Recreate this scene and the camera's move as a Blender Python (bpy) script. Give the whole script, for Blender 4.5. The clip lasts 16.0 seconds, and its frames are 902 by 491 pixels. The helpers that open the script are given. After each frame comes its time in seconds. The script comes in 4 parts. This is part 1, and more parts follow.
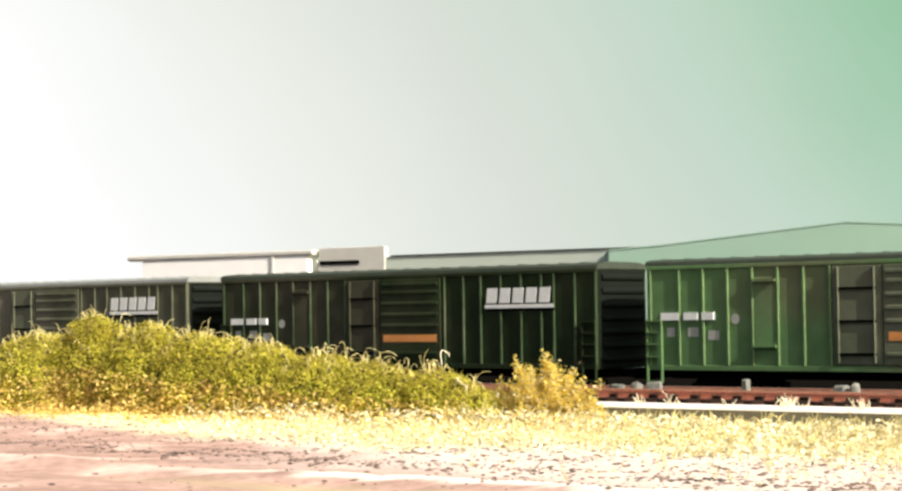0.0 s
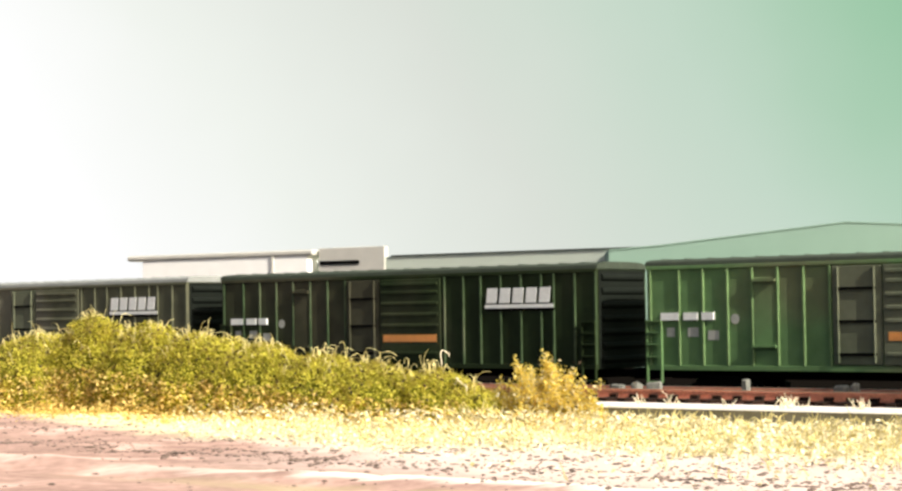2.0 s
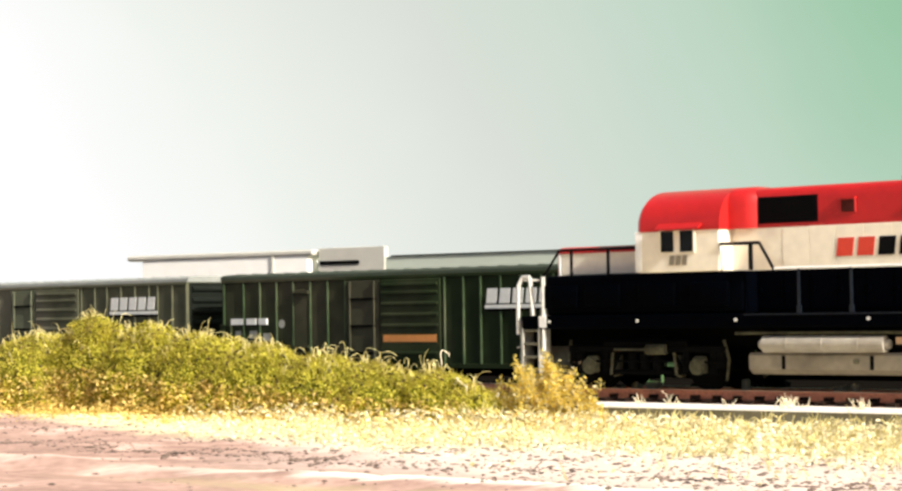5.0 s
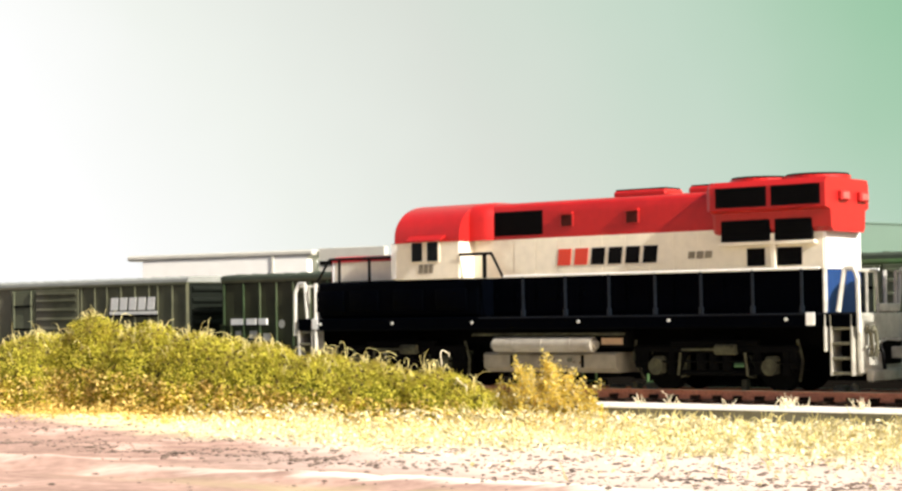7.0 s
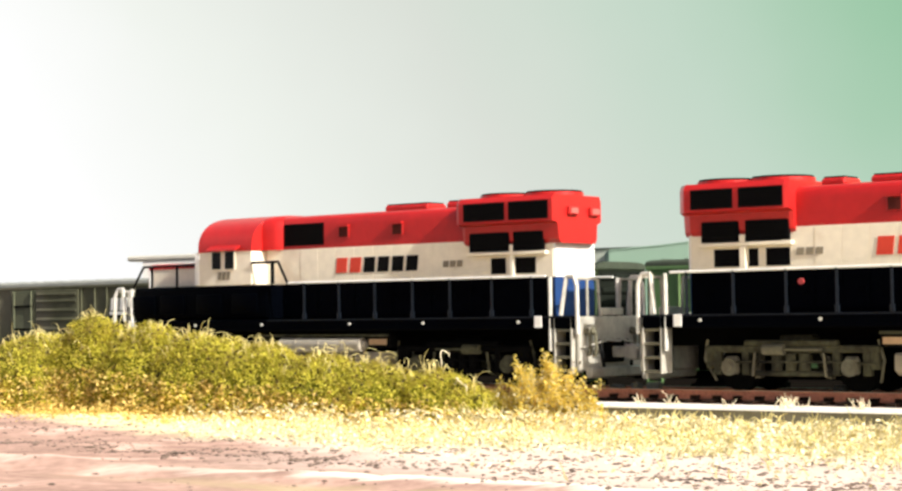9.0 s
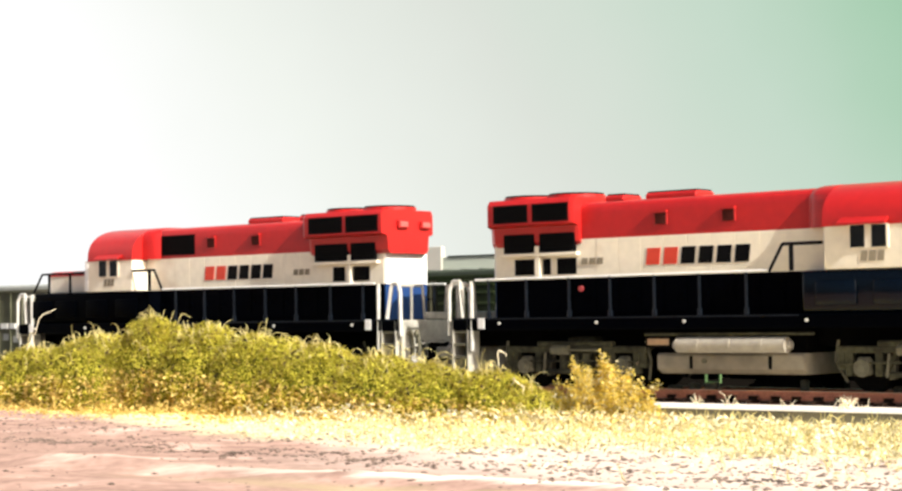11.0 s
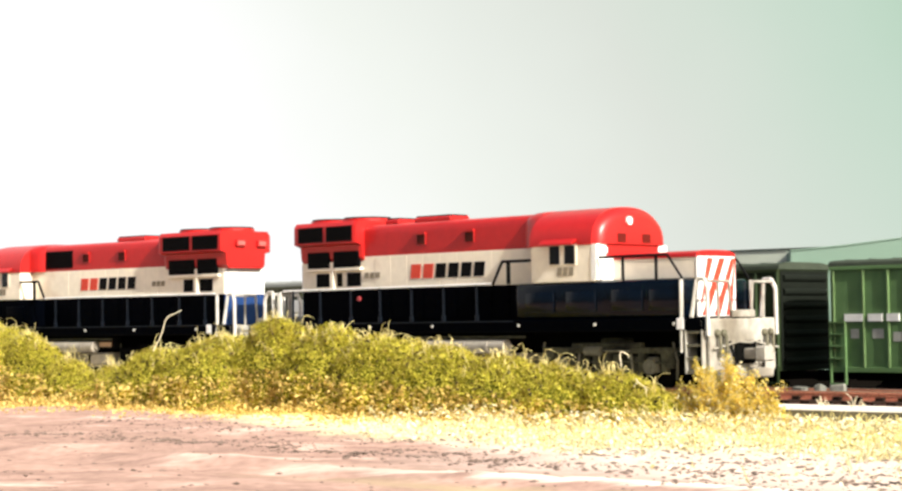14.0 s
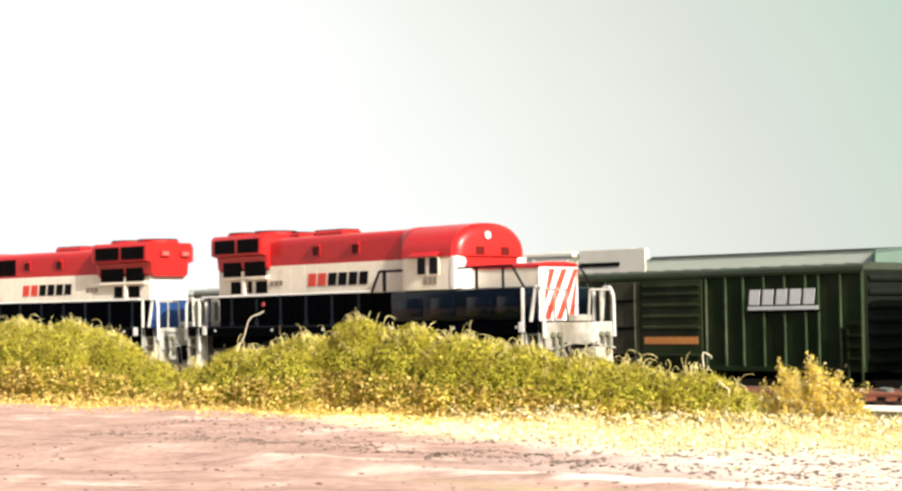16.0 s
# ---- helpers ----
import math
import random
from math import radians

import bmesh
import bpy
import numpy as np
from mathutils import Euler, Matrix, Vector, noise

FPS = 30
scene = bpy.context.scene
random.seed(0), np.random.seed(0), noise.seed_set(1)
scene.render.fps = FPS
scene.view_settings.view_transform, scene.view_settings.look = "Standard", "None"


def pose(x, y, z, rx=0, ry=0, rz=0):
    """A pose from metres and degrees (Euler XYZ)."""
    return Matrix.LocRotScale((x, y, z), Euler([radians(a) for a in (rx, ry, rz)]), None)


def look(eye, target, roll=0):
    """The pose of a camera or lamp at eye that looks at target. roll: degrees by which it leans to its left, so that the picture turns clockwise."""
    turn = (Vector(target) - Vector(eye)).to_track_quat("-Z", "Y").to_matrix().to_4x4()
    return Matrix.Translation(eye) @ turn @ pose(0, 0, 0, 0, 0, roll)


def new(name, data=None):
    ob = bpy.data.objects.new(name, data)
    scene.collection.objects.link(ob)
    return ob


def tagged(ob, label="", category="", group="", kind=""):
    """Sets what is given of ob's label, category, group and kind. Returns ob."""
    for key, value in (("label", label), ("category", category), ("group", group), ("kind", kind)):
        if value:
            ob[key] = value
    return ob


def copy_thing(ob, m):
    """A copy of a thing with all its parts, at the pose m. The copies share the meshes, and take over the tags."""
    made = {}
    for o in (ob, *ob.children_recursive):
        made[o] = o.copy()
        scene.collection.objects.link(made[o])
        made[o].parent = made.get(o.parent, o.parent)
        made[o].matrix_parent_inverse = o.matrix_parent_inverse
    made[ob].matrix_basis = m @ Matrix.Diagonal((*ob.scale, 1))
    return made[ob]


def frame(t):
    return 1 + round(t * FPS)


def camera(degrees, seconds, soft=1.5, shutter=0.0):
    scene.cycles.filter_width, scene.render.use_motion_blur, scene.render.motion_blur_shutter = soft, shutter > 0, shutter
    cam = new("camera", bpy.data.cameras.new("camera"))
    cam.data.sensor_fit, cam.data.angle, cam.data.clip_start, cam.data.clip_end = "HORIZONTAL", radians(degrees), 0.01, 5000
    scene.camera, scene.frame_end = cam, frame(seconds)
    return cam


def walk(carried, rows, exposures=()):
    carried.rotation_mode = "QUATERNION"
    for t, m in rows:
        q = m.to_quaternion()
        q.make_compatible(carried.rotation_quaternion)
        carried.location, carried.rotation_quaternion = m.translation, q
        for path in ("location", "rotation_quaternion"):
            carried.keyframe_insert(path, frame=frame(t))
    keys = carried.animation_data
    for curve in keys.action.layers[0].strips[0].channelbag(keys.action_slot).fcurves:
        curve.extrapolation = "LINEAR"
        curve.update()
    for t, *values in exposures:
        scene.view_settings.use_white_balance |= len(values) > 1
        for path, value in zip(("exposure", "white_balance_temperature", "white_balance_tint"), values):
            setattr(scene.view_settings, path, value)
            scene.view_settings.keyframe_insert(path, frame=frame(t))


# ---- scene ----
# A model railway in HO, 1 to 87: lengths below are in prototype metres, times S.
S = 1 / 87
EYE = 1.76
cam = camera(27.54, 16.0, soft=2.55)
PAN = [(0.0, 0.0, 2.207, 0.776), (9.55, 0.0, 2.207, 0.776), (10.2, 0.775, 2.224, 0.785), (10.8, 1.526, 2.241, 0.794),
       (11.4, 2.279, 2.258, 0.803), (12.0, 3.033, 2.275, 0.811), (13.0, 4.294, 2.304, 0.824),
       (14.0, 5.557, 2.332, 0.835), (15.0, 6.823, 2.362, 0.844), (16.0, 8.090, 2.391, 0.851)]
walk(cam, [(t, pose(0, 0, EYE * S, 90 + pitch, 0, yaw) @ pose(0, 0, 0, 0, 0, -lean)) for t, yaw, pitch, lean in PAN],
     exposures=[(0.0, 0.76), (9.6, 0.76), (12.0, 0.81), (16.0, 0.81)])

# ---- light ----
SUN_TO = Vector((0.685, -0.715, 0.64)).normalized()
world = bpy.data.worlds.new("sky")
scene.world = world
world.use_nodes = True
wn = world.node_tree.nodes
sky = wn.new("ShaderNodeTexSky")
sky.sky_type = "NISHITA"
sky.sun_disc = False
sky.air_density, sky.dust_density, sky.ozone_density = 0.7, 5.0, 0.3
sky.sun_elevation = math.asin(SUN_TO.z)
sky.sun_rotation = math.atan2(SUN_TO.x, SUN_TO.y)
world.node_tree.links.new(sky.outputs[0], wn["Background"].inputs["Color"])
wn["Background"].inputs["Strength"].default_value = 0.09
sun = new("sun", bpy.data.lights.new("sun", "SUN"))
sun.data.energy, sun.data.angle, sun.data.color = 5.0, radians(0.6), (1.0, 0.95, 0.86)
sun.matrix_world = look(SUN_TO * 5, (0, 0, 0))


# ---- materials ----
def mat(name, color, rough=0.6, metal=0.0, grain=8.0, vary=0.25, bump=0.15, second=None, gloss=0.5, spots=0.0, per_piece=0.0):
    """A surface with two scales of tone variation, optional stains of a second colour and fine relief."""
    m = bpy.data.materials.new(name)
    m.use_nodes = True
    nt = m.node_tree
    n, link = nt.nodes, nt.links.new
    b = n["Principled BSDF"]
    tc = n.new("ShaderNodeTexCoord")
    fine, broad = n.new("ShaderNodeTexNoise"), n.new("ShaderNodeTexNoise")
    fine.inputs["Scale"].default_value, fine.inputs["Detail"].default_value = grain / S, 5
    broad.inputs["Scale"].default_value, broad.inputs["Detail"].default_value = grain * 0.11 / S, 3
    for t in (fine, broad):
        link(tc.outputs["Object"], t.inputs["Vector"])
    add = n.new("ShaderNodeMath")
    add.operation = "ADD"
    link(fine.outputs["Fac"], add.inputs[0])
    link(broad.outputs["Fac"], add.inputs[1])
    tone = n.new("ShaderNodeMapRange")
    tone.inputs[1].default_value, tone.inputs[2].default_value = 0.6, 1.4
    tone.inputs[3].default_value, tone.inputs[4].default_value = 1 - vary, 1 + vary
    link(add.outputs[0], tone.inputs[0])
    value = tone.outputs[0]
    if per_piece:
        info = n.new("ShaderNodeObjectInfo")
        rnd = n.new("ShaderNodeMapRange")
        rnd.inputs[3].default_value, rnd.inputs[4].default_value = 1 - per_piece, 1 + per_piece
        link(info.outputs["Random"], rnd.inputs[0])
        mul = n.new("ShaderNodeMath")
        mul.operation = "MULTIPLY"
        link(value, mul.inputs[0])
        link(rnd.outputs[0], mul.inputs[1])
        value = mul.outputs[0]
    mix = n.new("ShaderNodeMix")
    mix.data_type = "RGBA"
    mix.inputs["A"].default_value = (*color, 1)
    mix.inputs["B"].default_value = (*(second or color), 1)
    ramp = n.new("ShaderNodeMapRange")
    ramp.inputs[1].default_value, ramp.inputs[2].default_value = 0.62 - spots * 0.2, 0.7
    link(broad.outputs["Fac"], ramp.inputs[0])
    link(ramp.outputs[0], mix.inputs["Factor"])
    sc = n.new("ShaderNodeVectorMath")
    sc.operation = "SCALE"
    link(mix.outputs["Result"], sc.inputs[0])
    link(value, sc.inputs["Scale"])
    link(sc.outputs[0], b.inputs["Base Color"])
    b.inputs["Roughness"].default_value, b.inputs["Metallic"].default_value = rough, metal
    b.inputs["Specular IOR Level"].default_value = gloss
    if bump:
        bp = n.new("ShaderNodeBump")
        bp.inputs["Strength"].default_value, bp.inputs["Distance"].default_value = bump, 0.03 * S
        link(fine.outputs["Fac"], bp.inputs["Height"])
        link(bp.outputs[0], b.inputs["Normal"])
    return m


def leaf_mat(name, low, high, translucent=0.25):
    """Ground foam and foliage: a colour of its own for every clump."""
    m = bpy.data.materials.new(name)
    m.use_nodes = True
    nt = m.node_tree
    n, link = nt.nodes, nt.links.new
    b = n["Principled BSDF"]
    geo = n.new("ShaderNodeNewGeometry")
    tc = n.new("ShaderNodeTexCoord")
    ns = n.new("ShaderNodeTexNoise")
    ns.inputs["Scale"].default_value = 0.9 / S
    link(tc.outputs["Object"], ns.inputs["Vector"])
    ad = n.new("ShaderNodeMath")
    ad.operation = "MULTIPLY_ADD"
    link(ns.outputs["Fac"], ad.inputs[0])
    ad.inputs[1].default_value = 0.8
    link(geo.outputs["Random Per Island"], ad.inputs[2])
    mr = n.new("ShaderNodeMapRange")
    mr.inputs[1].default_value, mr.inputs[2].default_value = 0.25, 1.5
    link(ad.outputs[0], mr.inputs[0])
    mix = n.new("ShaderNodeMix")
    mix.data_type = "RGBA"
    mix.inputs["A"].default_value, mix.inputs["B"].default_value = (*low, 1), (*high, 1)
    link(mr.outputs[0], mix.inputs["Factor"])
    link(mix.outputs["Result"], b.inputs["Base Color"])
    b.inputs["Roughness"].default_value = 0.8
    tr = n.new("ShaderNodeBsdfTranslucent")
    link(mix.outputs["Result"], tr.inputs["Color"])
    sh = n.new("ShaderNodeMixShader")
    sh.inputs[0].default_value = translucent
    link(b.outputs[0], sh.inputs[1])
    link(tr.outputs[0], sh.inputs[2])
    link(sh.outputs[0], n["Material Output"].inputs["Surface"])
    return m


M_RED = mat("red_paint", (0.41, 0.0125, 0.0115), 0.36, grain=5, vary=0.14, bump=0.05, gloss=0.45)
M_CREAM = mat("cream_paint", (0.80, 0.735, 0.60), 0.45, grain=5, vary=0.10, bump=0.05, second=(0.68, 0.59, 0.46))
M_WHITE = mat("white_paint", (0.82, 0.82, 0.80), 0.45, grain=6, vary=0.08, bump=0.05)
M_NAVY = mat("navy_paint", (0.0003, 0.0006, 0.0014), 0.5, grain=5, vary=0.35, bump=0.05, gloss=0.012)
M_NAVY_GLOSS = mat("glossy_navy_paint", (0.0006, 0.0024, 0.0058), 0.15, grain=1.2, vary=0.4, bump=0.25, gloss=0.20)
M_MESH = mat("dull_red_mesh", (0.055, 0.010, 0.008), 0.8, grain=14, vary=0.5, gloss=0.1)
M_BLACK = mat("black_paint", (0.002, 0.002, 0.0024), 0.6, grain=9, vary=0.3, gloss=0.08)
M_GRILLE = mat("grille_black", (0.0015, 0.0015, 0.002), 0.8, grain=12, vary=0.3, gloss=0.1)
M_GLASS = mat("dark_glazing", (0.006, 0.007, 0.008), 0.12, grain=5, vary=0.1, bump=0)
M_STEEL = mat("dull_silver_steel", (0.40, 0.385, 0.335), 0.5, 0.1, grain=5, vary=0.4, second=(0.15, 0.13, 0.10), spots=0.6)
M_TRUCK = mat("weathered_truck", (0.074, 0.071, 0.042), 0.8, grain=7, vary=0.7, second=(0.008, 0.007, 0.006), spots=0.7, gloss=0.12)
M_HUB = mat("dusty_hub", (0.13, 0.122, 0.083), 0.75, grain=8, vary=0.4, second=(0.08, 0.07, 0.05), spots=0.5, gloss=0.2)
M_TANK = mat("tank_grey", (0.26, 0.225, 0.165), 0.65, grain=4, vary=0.3, second=(0.095, 0.08, 0.06), spots=0.4, gloss=0.25)
M_RUST = mat("rusty_rail", (0.50, 0.20, 0.125), 0.75, grain=12, vary=0.4, second=(0.26, 0.09, 0.06), spots=0.3, gloss=0.2)
M_RAILTOP = mat("worn_rail_head", (0.42, 0.33, 0.25), 0.35, 0.7, grain=10, vary=0.2)
M_TIE = mat("dark_tie", (0.016, 0.009, 0.006), 0.9, grain=10, vary=0.4, per_piece=0.35, gloss=0.1)
M_GREEN = mat("dark_green_paint", (0.0185, 0.030, 0.0105), 0.65, grain=1.2, vary=0.45, second=(0.048, 0.046, 0.027), spots=0.7, bump=0.1, gloss=0.10)
M_GREEN2 = mat("bright_green_paint", (0.105, 0.190, 0.075), 0.65, grain=1.6, vary=0.25, second=(0.12, 0.14, 0.070), spots=0.2, bump=0.1, gloss=0.10)
M_GREYG = mat("faded_green_paint", (0.082, 0.100, 0.060), 0.65, grain=1.6, vary=0.35, second=(0.105, 0.112, 0.072), spots=0.4, bump=0.1, gloss=0.10)
M_BROWNG = mat("sooty_green_paint", (0.030, 0.034, 0.018), 0.7, grain=1.6, vary=0.4, second=(0.05, 0.048, 0.030), spots=0.4, bump=0.1, gloss=0.1)
# green of the boxcar ends, darkened to hold the shade between cars
M_END_SHADE = mat("shaded_green_end", (0.0065, 0.0085, 0.006), 0.75, grain=2, vary=0.4, second=(0.012, 0.015, 0.010), spots=0.4, bump=0.1, gloss=0.1)
M_DUSTY = mat("dusty_green_paint", (0.098, 0.100, 0.062), 0.7, grain=1.6, vary=0.3, second=(0.135, 0.128, 0.090), spots=0.4, bump=0.1, gloss=0.10)
# lighter greens for the side posts, sunlight on them put into the colour
M_POST_LIT = mat("sunlit_green_post", (0.040, 0.066, 0.028), 0.6, grain=3, vary=0.5, second=(0.07, 0.08, 0.045), spots=0.4, gloss=0.15)
M_POST2_LIT = mat("sunlit_bright_post", (0.125, 0.20, 0.08), 0.6, grain=3, vary=0.35, gloss=0.15)
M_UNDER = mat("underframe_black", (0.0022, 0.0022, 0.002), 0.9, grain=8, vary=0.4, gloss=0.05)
M_ROOFG = mat("dull_sheet_roof", (0.045, 0.056, 0.040), 0.75, 0.0, grain=3, vary=0.2, gloss=0.1)
M_ROOFL = mat("pale_dusty_roof", (0.24, 0.25, 0.23), 0.7, 0.0, grain=3, vary=0.15, gloss=0.15)
M_ORANGE = mat("orange_stripe", (0.60, 0.24, 0.06), 0.6, grain=6, vary=0.2)
M_SIGN = mat("white_lettering", (0.75, 0.75, 0.70), 0.6, grain=8, vary=0.12)
M_FADED = mat("faded_lettering", (0.36, 0.36, 0.31), 0.7, grain=8, vary=0.25)
M_REDMARK = mat("red_lettering", (0.60, 0.045, 0.02), 0.5, grain=8, vary=0.1)
M_HALL = mat("green_cladding", (0.155, 0.235, 0.185), 0.8, grain=0.4, vary=0.06, bump=0.03, gloss=0.2)
M_SHED = mat("grey_cladding", (0.50, 0.55, 0.46), 0.8, grain=0.4, vary=0.08, bump=0.03, gloss=0.2)
M_PENT = mat("pale_beige_sheet", (0.50, 0.48, 0.42), 0.7, grain=0.8, vary=0.12, bump=0.05)
M_DARKROOF = mat("dark_roof_edge", (0.05, 0.06, 0.05), 0.8, grain=1, vary=0.2, gloss=0.2)
M_PALE = mat("pale_render", (0.94, 0.92, 0.86), 0.8, grain=0.8, vary=0.05)
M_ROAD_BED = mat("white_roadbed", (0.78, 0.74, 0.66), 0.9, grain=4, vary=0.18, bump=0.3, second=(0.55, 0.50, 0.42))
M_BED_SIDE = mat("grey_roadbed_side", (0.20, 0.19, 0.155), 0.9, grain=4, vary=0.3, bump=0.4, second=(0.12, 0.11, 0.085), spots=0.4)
M_STONE = mat("grey_stone", (0.165, 0.165, 0.14), 0.9, grain=8, vary=0.35, per_piece=0.3, gloss=0.2)
M_GRAVEL = mat("mixed_gravel", (0.22, 0.165, 0.135), 0.95, grain=9, vary=0.9, second=(0.05, 0.04, 0.035), spots=0.7, gloss=0.05)
# near-black bed colour with the boxcars' shade painted in
M_YARD_SHADE = mat("shaded_yard_bed", (0.006, 0.005, 0.0045), 0.95, grain=6, vary=0.5, gloss=0.0)
M_REDBALLAST = mat("reddish_ballast", (0.13, 0.062, 0.042), 0.95, grain=7, vary=0.5, bump=0.6, second=(0.10, 0.05, 0.035), spots=0.4, gloss=0.1)
M_LEAF = leaf_mat("olive_foam", (0.31, 0.295, 0.016), (0.86, 0.78, 0.11), 0.5)
# dark brown that imitates shadowed gaps in the foliage
M_GAP_SHADE = leaf_mat("dark_gap_shade", (0.012, 0.009, 0.003), (0.09, 0.05, 0.012), 0.1)
M_FUZZ = leaf_mat("yellow_fuzz", (0.30, 0.26, 0.025), (0.78, 0.66, 0.15), 0.4)
M_BUSH = leaf_mat("pale_golden_crumb", (0.58, 0.42, 0.035), (1.0, 0.86, 0.26), 0.55)
M_LEAF_GOLD = leaf_mat("golden_foam", (0.36, 0.21, 0.02), (1.0, 0.80, 0.28), 0.4)
M_STRAW = leaf_mat("straw_turf", (0.34, 0.265, 0.075), (0.98, 0.93, 0.70))
M_CORE = mat("shrub_core", (0.17, 0.178, 0.02), 0.95, grain=9, vary=0.7, bump=0.8, second=(0.26, 0.15, 0.02), spots=0.4, gloss=0.05)
M_FIBRE = mat("dry_fibre", (0.74, 0.64, 0.27), 0.8, grain=5, vary=0.2)


# ---- mesh helpers ----
def part(name, bm, material, parent=None, label="", smooth=0):
    """One mesh object from a bmesh in prototype metres, under a thing or a part."""
    for v in bm.verts:
        v.co *= S
    me = bpy.data.meshes.new(name)
    bmesh.ops.recalc_face_normals(bm, faces=bm.faces)
    bm.to_mesh(me)
    bm.free()
    if smooth:
        me.shade_smooth()
        me.set_sharp_from_angle(angle=radians(smooth))
    me.materials.append(material)
    ob = new(name, me)
    if parent is not None:
        ob.parent = parent
    if label:
        tagged(ob, label)
    return ob


def thing(name, x, y, z, rz=0, **tags):
    ob = new(name)
    ob.empty_display_size = 0.01
    ob.matrix_world = pose(x * S, y * S, z * S, 0, 0, rz)
    return tagged(ob, **tags)


def box(bm, x0, x1, y0, y1, z0, z1, bevel=0.0, segs=1):
    m = Matrix.LocRotScale(((x0 + x1) / 2, (y0 + y1) / 2, (z0 + z1) / 2), None, (abs(x1 - x0), abs(y1 - y0), abs(z1 - z0)))
    r = bmesh.ops.create_cube(bm, size=1, matrix=m)
    if bevel:
        es = list({e for v in r["verts"] for e in v.link_edges})
        bmesh.ops.bevel(bm, geom=es, offset=bevel, segments=segs, affect="EDGES", profile=0.5)
    return bm


def boxed(*a, **k):
    return box(bmesh.new(), *a, **k)


def rod(bm, a, b, r, n=8):
    a, b = Vector(a), Vector(b)
    q = (b - a).to_track_quat("Z", "Y")
    bmesh.ops.create_cone(bm, cap_ends=True, segments=n, radius1=r, radius2=r, depth=(b - a).length,
                          matrix=Matrix.LocRotScale((a + b) / 2, q, None))
    return bm


def rail_path(bm, pts, r, n=6):
    for a, b in zip(pts, pts[1:]):
        rod(bm, a, b, r, n)
    return bm


def prism(bm, profile, a, b, axis="x"):
    """Sweeps a closed outline of (u, z) between a and b along x (u is y) or along y (u is x)."""
    rings = []
    for e in (a, b):
        rings.append([bm.verts.new((e, u, z) if axis == "x" else (u, e, z)) for u, z in profile])
    k = len(profile)
    for i in range(k):
        bm.faces.new((rings[0][i], rings[0][(i + 1) % k], rings[1][(i + 1) % k], rings[1][i]))
    bm.faces.new(rings[0][::-1])
    bm.faces.new(rings[1])
    return bm


def loft(bm, sections):
    """Joins closed outlines of (x, y, z) points, one after another, into a capped solid."""
    rings = [[bm.verts.new(p) for p in sec] for sec in sections]
    k = len(rings[0])
    for a, b in zip(rings, rings[1:]):
        for i in range(k):
            bm.faces.new((a[i], a[(i + 1) % k], b[(i + 1) % k], b[i]))
    bm.faces.new(rings[0][::-1])
    bm.faces.new(rings[-1])
    return bm


def arch(half, z0, spring, top, n=14, power=2.4):
    """An outline with upright sides from z0 to spring and a rounded top."""
    pts = [(-half, z0), (half, z0)]
    for i in range(n + 1):
        a = math.pi * i / n
        c, s = math.cos(a), math.sin(a)
        pts.append((half * math.copysign(abs(c) ** (2 / power), c), spring + (top - spring) * abs(s) ** (2 / power)))
    return pts


# ---- plan: the main track and the yard track behind it ----
TRACK_XY, TRACK_DEG = Vector((9.70, 40.21)), 141.374
T_DIR = Vector((math.cos(radians(TRACK_DEG)), math.sin(radians(TRACK_DEG))))
T_NEAR = Vector((-T_DIR.y, T_DIR.x))
YARD_XY, YARD_DEG, YARD_Z = Vector((14.455, 53.777)), 140.7585, -1.10
Y_DIR = Vector((math.cos(radians(YARD_DEG)), math.sin(radians(YARD_DEG))))
Y_NEAR = Vector((-Y_DIR.y, Y_DIR.x))
GROUND = -0.65


CURVE_FROM, CURVE_R = 24.5, 160.0


def along_track(s, lat):
    """Main-track place in the track's own axes: straight, then a wide curve towards the near side."""
    if s <= CURVE_FROM:
        return Vector((s, lat))
    a = (s - CURVE_FROM) / CURVE_R
    return Vector((CURVE_FROM + (CURVE_R - lat) * math.sin(a), CURVE_R - (CURVE_R - lat) * math.cos(a)))


def on_track(s, lat):
    p = along_track(s, lat)
    return TRACK_XY + T_DIR * p.x + T_NEAR * p.y


def strip(bm, s0, s1, outline):
    """Sweeps an outline of (lat, z) along the main track."""
    stops = [s0] + [CURVE_FROM + 2.5 * i for i in range(20) if CURVE_FROM + 2.5 * i < s1] + [s1]
    return loft(bm, [[(*along_track(s, y), z) for y, z in outline] for s in stops])


def block(y0, y1, z0, z1):
    return [(y0, z0), (y1, z0), (y1, z1), (y0, z1)]


def smoothstep(a, b, x):
    x = min(1, max(0, (x - a) / (b - a)))
    return x * x * (3 - 2 * x)


def ground_height(x, y):
    p = Vector((x, y)) - TRACK_XY
    lat = p.dot(T_NEAR)
    z = GROUND - 0.75 * smoothstep(-2.0, -4.6, lat)
    near = smoothstep(2.4, 4.0, lat) * smoothstep(110, 60, p.length)
    z += near * (0.10 * noise.noise((x * 0.35, y * 0.35, 0)) + 0.045 * noise.noise((x * 1.3, y * 1.3, 3)) + 0.02 * noise.noise((x * 4, y * 4, 7)))
    road = Vector((x, y)).dot(Vector((0.58, 0.81)))
    z += near * 0.07 * math.exp(-((road - 21.7) / 0.35) ** 2) - near * 0.06 * math.exp(-((road - 20.6) / 0.6) ** 2)
    return z


